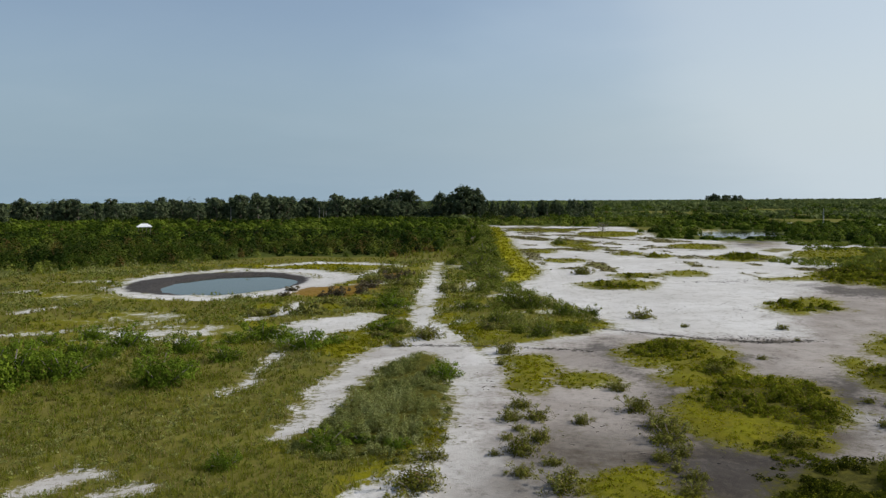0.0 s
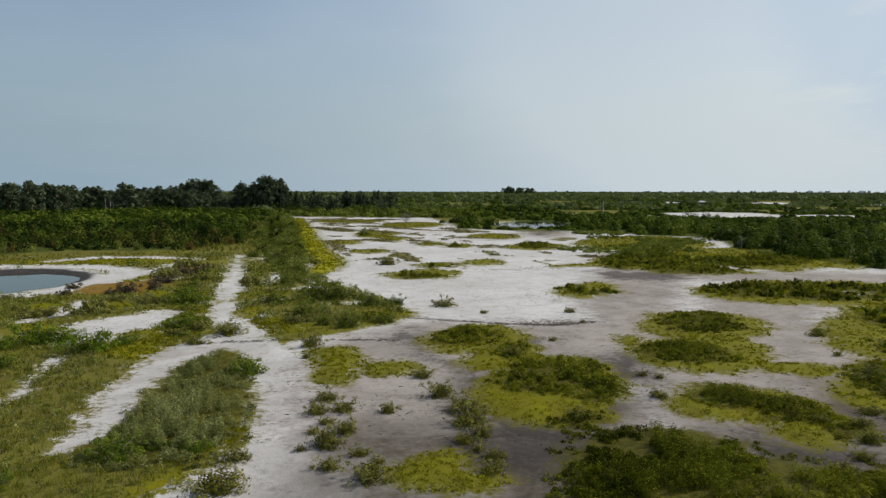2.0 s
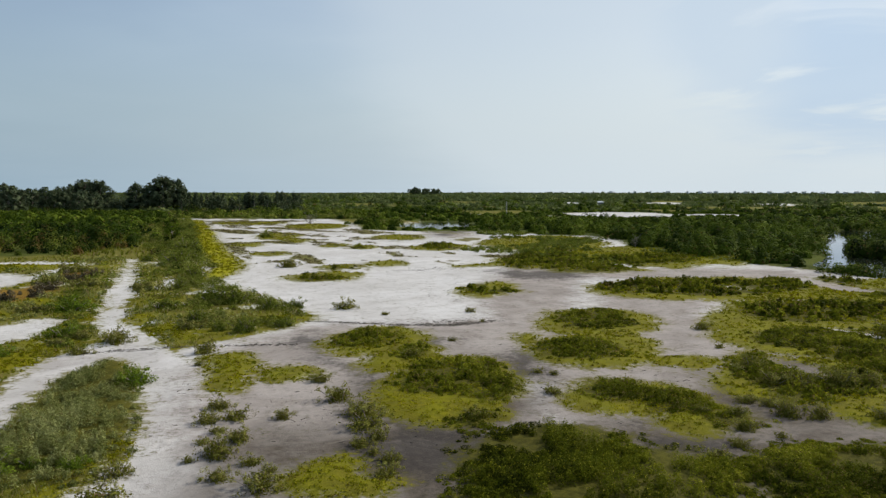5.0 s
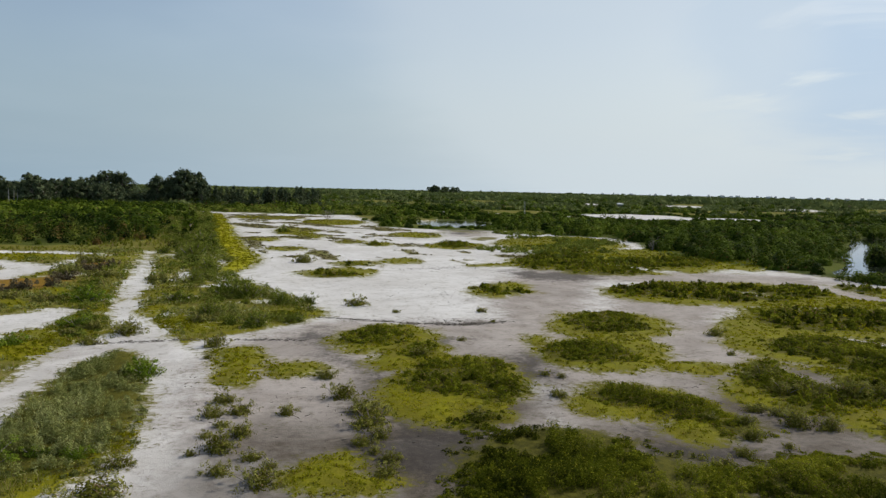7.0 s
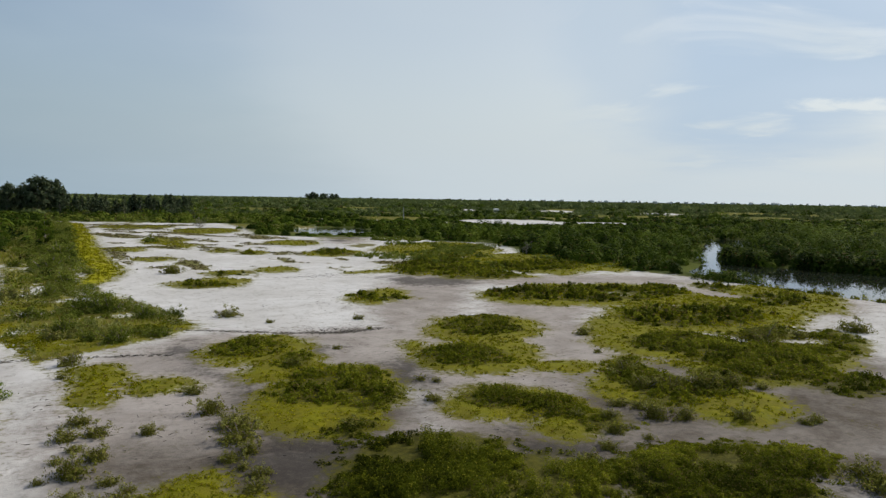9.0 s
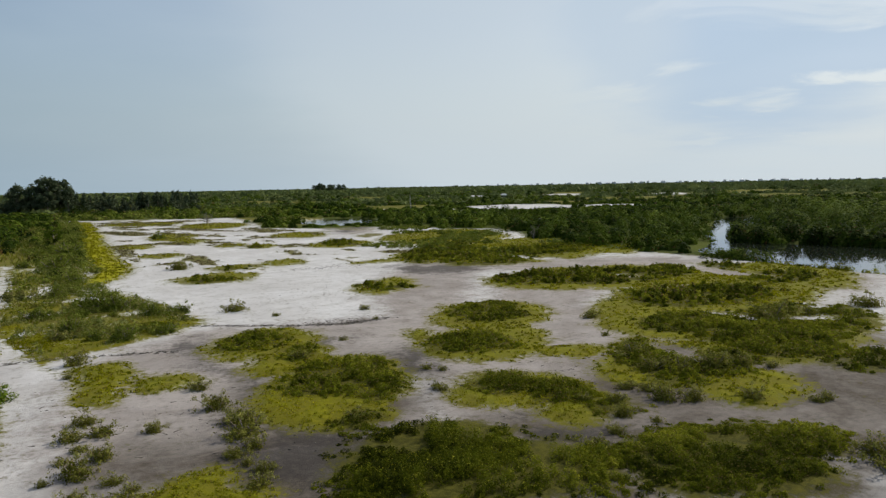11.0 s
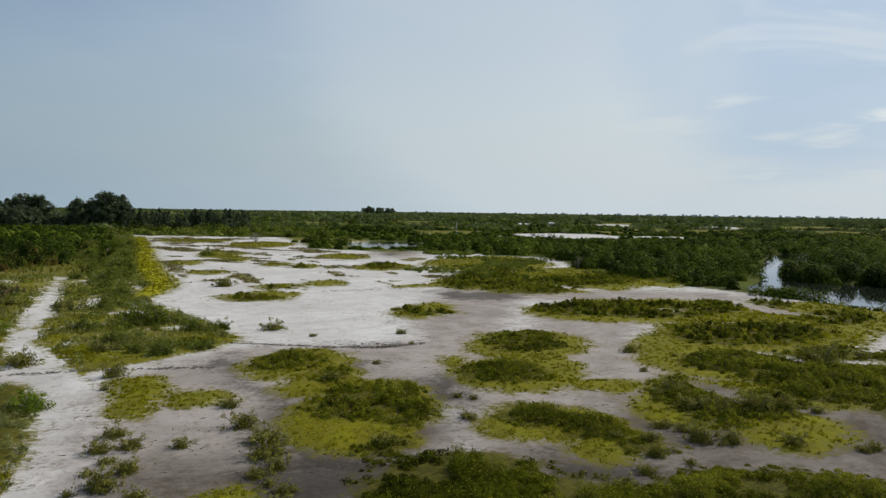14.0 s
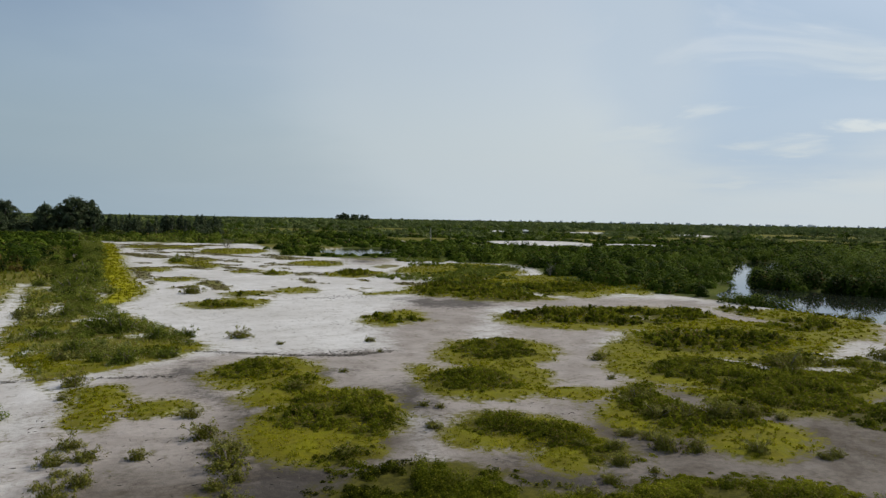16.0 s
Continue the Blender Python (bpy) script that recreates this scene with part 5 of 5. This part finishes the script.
# lone dark tree by the track, and a clump far out on the plain
stand([make_tree("mangrove_tree", M_MANGROVE, 4.4, 1.7, 0.05, 1100, 0.16, 20, "dark green mangrove tree beside the track", "tree", "", 1.2)], [(5.6, 138, 1.0)])
stand([make_tree("pine_tree", M_PINE, 15.5, 6.5, 0.3, 320, 1.0, 14, "hazy pine in a clump far out on the plain", "tree", "pines on the plain", 0.9) for _ in range(3)],
      [(388 + k * 5.5, 1092 + random.uniform(-20, 20), random.uniform(0.75, 1.02)) for k in range(10)])
spots = []
for k in range(120):
    az = radians(20 + k * 0.38 + random.uniform(-0.2, 0.2))
    spots.append((2450 * math.sin(az), 2450 * math.cos(az), random.uniform(0.34, 0.52) * (0.9 + 0.15 * math.sin(k * 0.7))))
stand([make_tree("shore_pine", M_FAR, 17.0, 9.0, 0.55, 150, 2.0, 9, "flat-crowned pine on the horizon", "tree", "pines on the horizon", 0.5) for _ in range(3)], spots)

# ---- shelter, dead wood, far houses ----


def block(bm, x0, x1, y0, y1, z0, z1):
    v = [bm.verts.new((x, y, z)) for z in (z0, z1) for x, y in ((x0, y0), (x1, y0), (x1, y1), (x0, y1))]
    for q in ((3, 2, 1, 0), (4, 5, 6, 7), (0, 1, 5, 4), (1, 2, 6, 5), (2, 3, 7, 6), (3, 0, 4, 7)):
        bm.faces.new([v[k] for k in q])


def hip_roof(bm, w, d, eave, ridge, over=0.35):
    low = [bm.verts.new((sx * (w / 2 + over), sy * (d / 2 + over), eave)) for sx, sy in ((-1, -1), (1, -1), (1, 1), (-1, 1))]
    under = [bm.verts.new(v.co - Vector((0, 0, 0.15))) for v in low]
    a, b = bm.verts.new((-w * 0.22, 0, ridge)), bm.verts.new((w * 0.22, 0, ridge))
    for q in ((low[0], low[1], b, a), (low[1], low[2], b), (low[2], low[3], a, b), (low[3], low[0], a)):
        bm.faces.new(q)
    for k in range(4):
        bm.faces.new((under[k], under[(k + 1) % 4], low[(k + 1) % 4], low[k]))
    bm.faces.new(under[::-1])


shelter = tagged(new("picnic_shelter"), "open shelter with a white hipped roof in the scrub", "shelter")
bm = bmesh.new()
hip_roof(bm, 3.6, 3.0, 2.75, 3.55)
part("roof", bm, M_WHITE, shelter, "white sheet roof")
for sx in (-1.6, -0.55, 0.55, 1.6):
    for sy in (-1.3, 1.3):
        bm = bmesh.new()
        block(bm, sx - 0.08, sx + 0.08, sy - 0.08, sy + 0.08, -0.2, 2.7)
        part("post", bm, M_BARK, shelter)
shelter.matrix_world = pose(-75.5, 187, 0.1, 0, 0, 22) @ Matrix.Diagonal((0.86, 0.86, 0.95, 1))


def dead_tree(x, y, tall, spread, arms, label, mat):
    root = tagged(new("dead_tree"), label, "dead tree")
    bm = bmesh.new()
    limb(bm, [(0, 0, -0.2), (0.05 * tall, 0.02 * tall, tall * 0.5), (0.02 * tall, 0, tall)], 0.03 * tall, 0.008 * tall, 6)
    part("trunk", bm, mat, root)
    for k in range(arms):
        az, h = k * 2.4 + random.uniform(-0.4, 0.4), random.uniform(0.08, 0.7)
        a = Vector((0.05 * tall * h, 0.02 * tall * h, tall * h))
        b = a + Vector((math.cos(az) * spread * random.uniform(0.5, 1), math.sin(az) * spread * random.uniform(0.5, 1), tall * random.uniform(0.15, 0.45)))
        m = (a + b) / 2 + Vector((random.uniform(-0.1, 0.1), random.uniform(-0.1, 0.1), -0.05)) * spread
        bm = bmesh.new()
        limb(bm, [tuple(a), tuple(m), tuple(b)], 0.014 * tall, 0.004 * tall, 4)
        for _ in range(3):
            e = m.lerp(b, random.uniform(0, 1))
            g = e + Vector((random.uniform(-1, 1), random.uniform(-1, 1), random.uniform(0.2, 1))) * spread * 0.35
            limb(bm, [tuple(e), tuple((e + g) / 2), tuple(g)], 0.007 * tall, 0.003 * tall, 3)
        part("branch", bm, mat, root)
    root.matrix_world = pose(x, y, float(height(np.array([x]), np.array([y]))[0]), 0, 0, 0)


dead_tree(42.3, 197.0, 3.0, 2.3, 34, "bare grey twiggy shrub at the back of the flat", M_BARK)
dead_tree(118.5, 231.0, 5.6, 0.5, 4, "thin bare dead trunk above the mangroves", M_PALE)
dead_tree(73.0, 97.0, 2.2, 1.1, 16, "grey leafless mangrove in green scrub", M_BARK)


def far_house(x, y, w, deep, tall, turn):
    house = tagged(new("house"), "low pale house far off on the shore", "house", "houses on the horizon")
    bm = bmesh.new()
    block(bm, -w / 2, w / 2, -deep / 2, deep / 2, -0.5, tall)
    part("wall", bm, M_WHITE, house)
    bm = bmesh.new()
    hip_roof(bm, w, deep, tall + 0.15, tall * 1.25, 0.6)
    part("roof", bm, M_WHITE, house)
    for k in range(max(2, int(w / 5))):
        bm = bmesh.new()
        cx = -w / 2 + (k + 0.5) * w / max(2, int(w / 5))
        block(bm, cx - 0.9, cx + 0.9, -deep / 2 - 0.05, -deep / 2 + 0.05, tall * 0.35, tall * 0.7)
        part("window", bm, M_GLASS, house, "dark window")
    house.matrix_world = pose(x, y, 0, 0, 0, turn)


M_GLASS = plain_material("dark_window_glass", (0.02, 0.025, 0.03, 1), (0.03, 0.035, 0.04, 1), 1.0, 0.1)
for k in range(44):
    az, r = radians(33 + k * 0.8 + random.uniform(-0.4, 0.4)), 2150 + random.uniform(-60, 60)
    far_house(r * math.sin(az), r * math.cos(az), random.uniform(4, 13), 8, random.uniform(7.0, 9.5), -math.degrees(az))
far_house(272, 400, 3.2, 3, 2.3, -30)


# ---- wrack and twigs on the flat ----


def twigs(name, spots, length, label):
    """Short dry stems strewn about spots, as one mesh."""
    v, f = [], []
    ground = height(np.array([s[0] for s in spots], float), np.array([s[1] for s in spots], float))
    for (x, y), z in zip(spots, ground.tolist()):
        az, l, w = rng.uniform(0, math.tau), length * rng.uniform(0.4, 1.3), 0.012
        c, s = math.cos(az), math.sin(az)
        k = len(v)
        rise = rng.uniform(0.0, 0.35) * l
        v += [(x - s * w, y + c * w, z), (x + s * w, y - c * w, z), (x, y, z + 2.2 * w), (x + c * l, y + s * l, z + 0.01 + rise)]
        f += [(k, k + 1, k + 3), (k + 1, k + 2, k + 3), (k + 2, k, k + 3)]
    ob = mesh_object(name, v, f, M_TWIG)
    return tagged(ob, label, "debris", kind="stuff")


M_TWIG = plain_material("dry_dark_stems", (0.05, 0.042, 0.034, 1), (0.13, 0.115, 0.095, 1), 9.0, 0.9)
spots = []
for line in WRACK:
    for (ax, ay, aw), (bx, by, bw) in zip(line, line[1:]):
        for _ in range(int(26 * math.hypot(bx - ax, by - ay))):
            k = rng.uniform(0, 1)
            spots.append((ax + (bx - ax) * k + rng.normal(0, 0.10 + aw * 0.4), ay + (by - ay) * k + rng.normal(0, 0.10 + aw * 0.4)))
for cx, cy, rx, ry, count in ((19.5, 46.5, 3.2, 1.4, 260), (29, 79, 4, 2, 120), (33, 80, 4, 2.4, 90), (24, 60, 6, 5, 60), (18, 75, 5, 4, 60), (7.5, 28, 4, 6, 60), (19, 30, 6, 5, 90), (25, 26, 5, 4, 70), (2.5, 33, 2.5, 8, 40)):
    for _ in range(count):
        spots.append((cx + rng.normal(0, rx * 0.5), cy + rng.normal(0, ry * 0.5)))
twigs("wrack_line", spots, 0.24, "dark dry stems washed up along the edge of the flat")
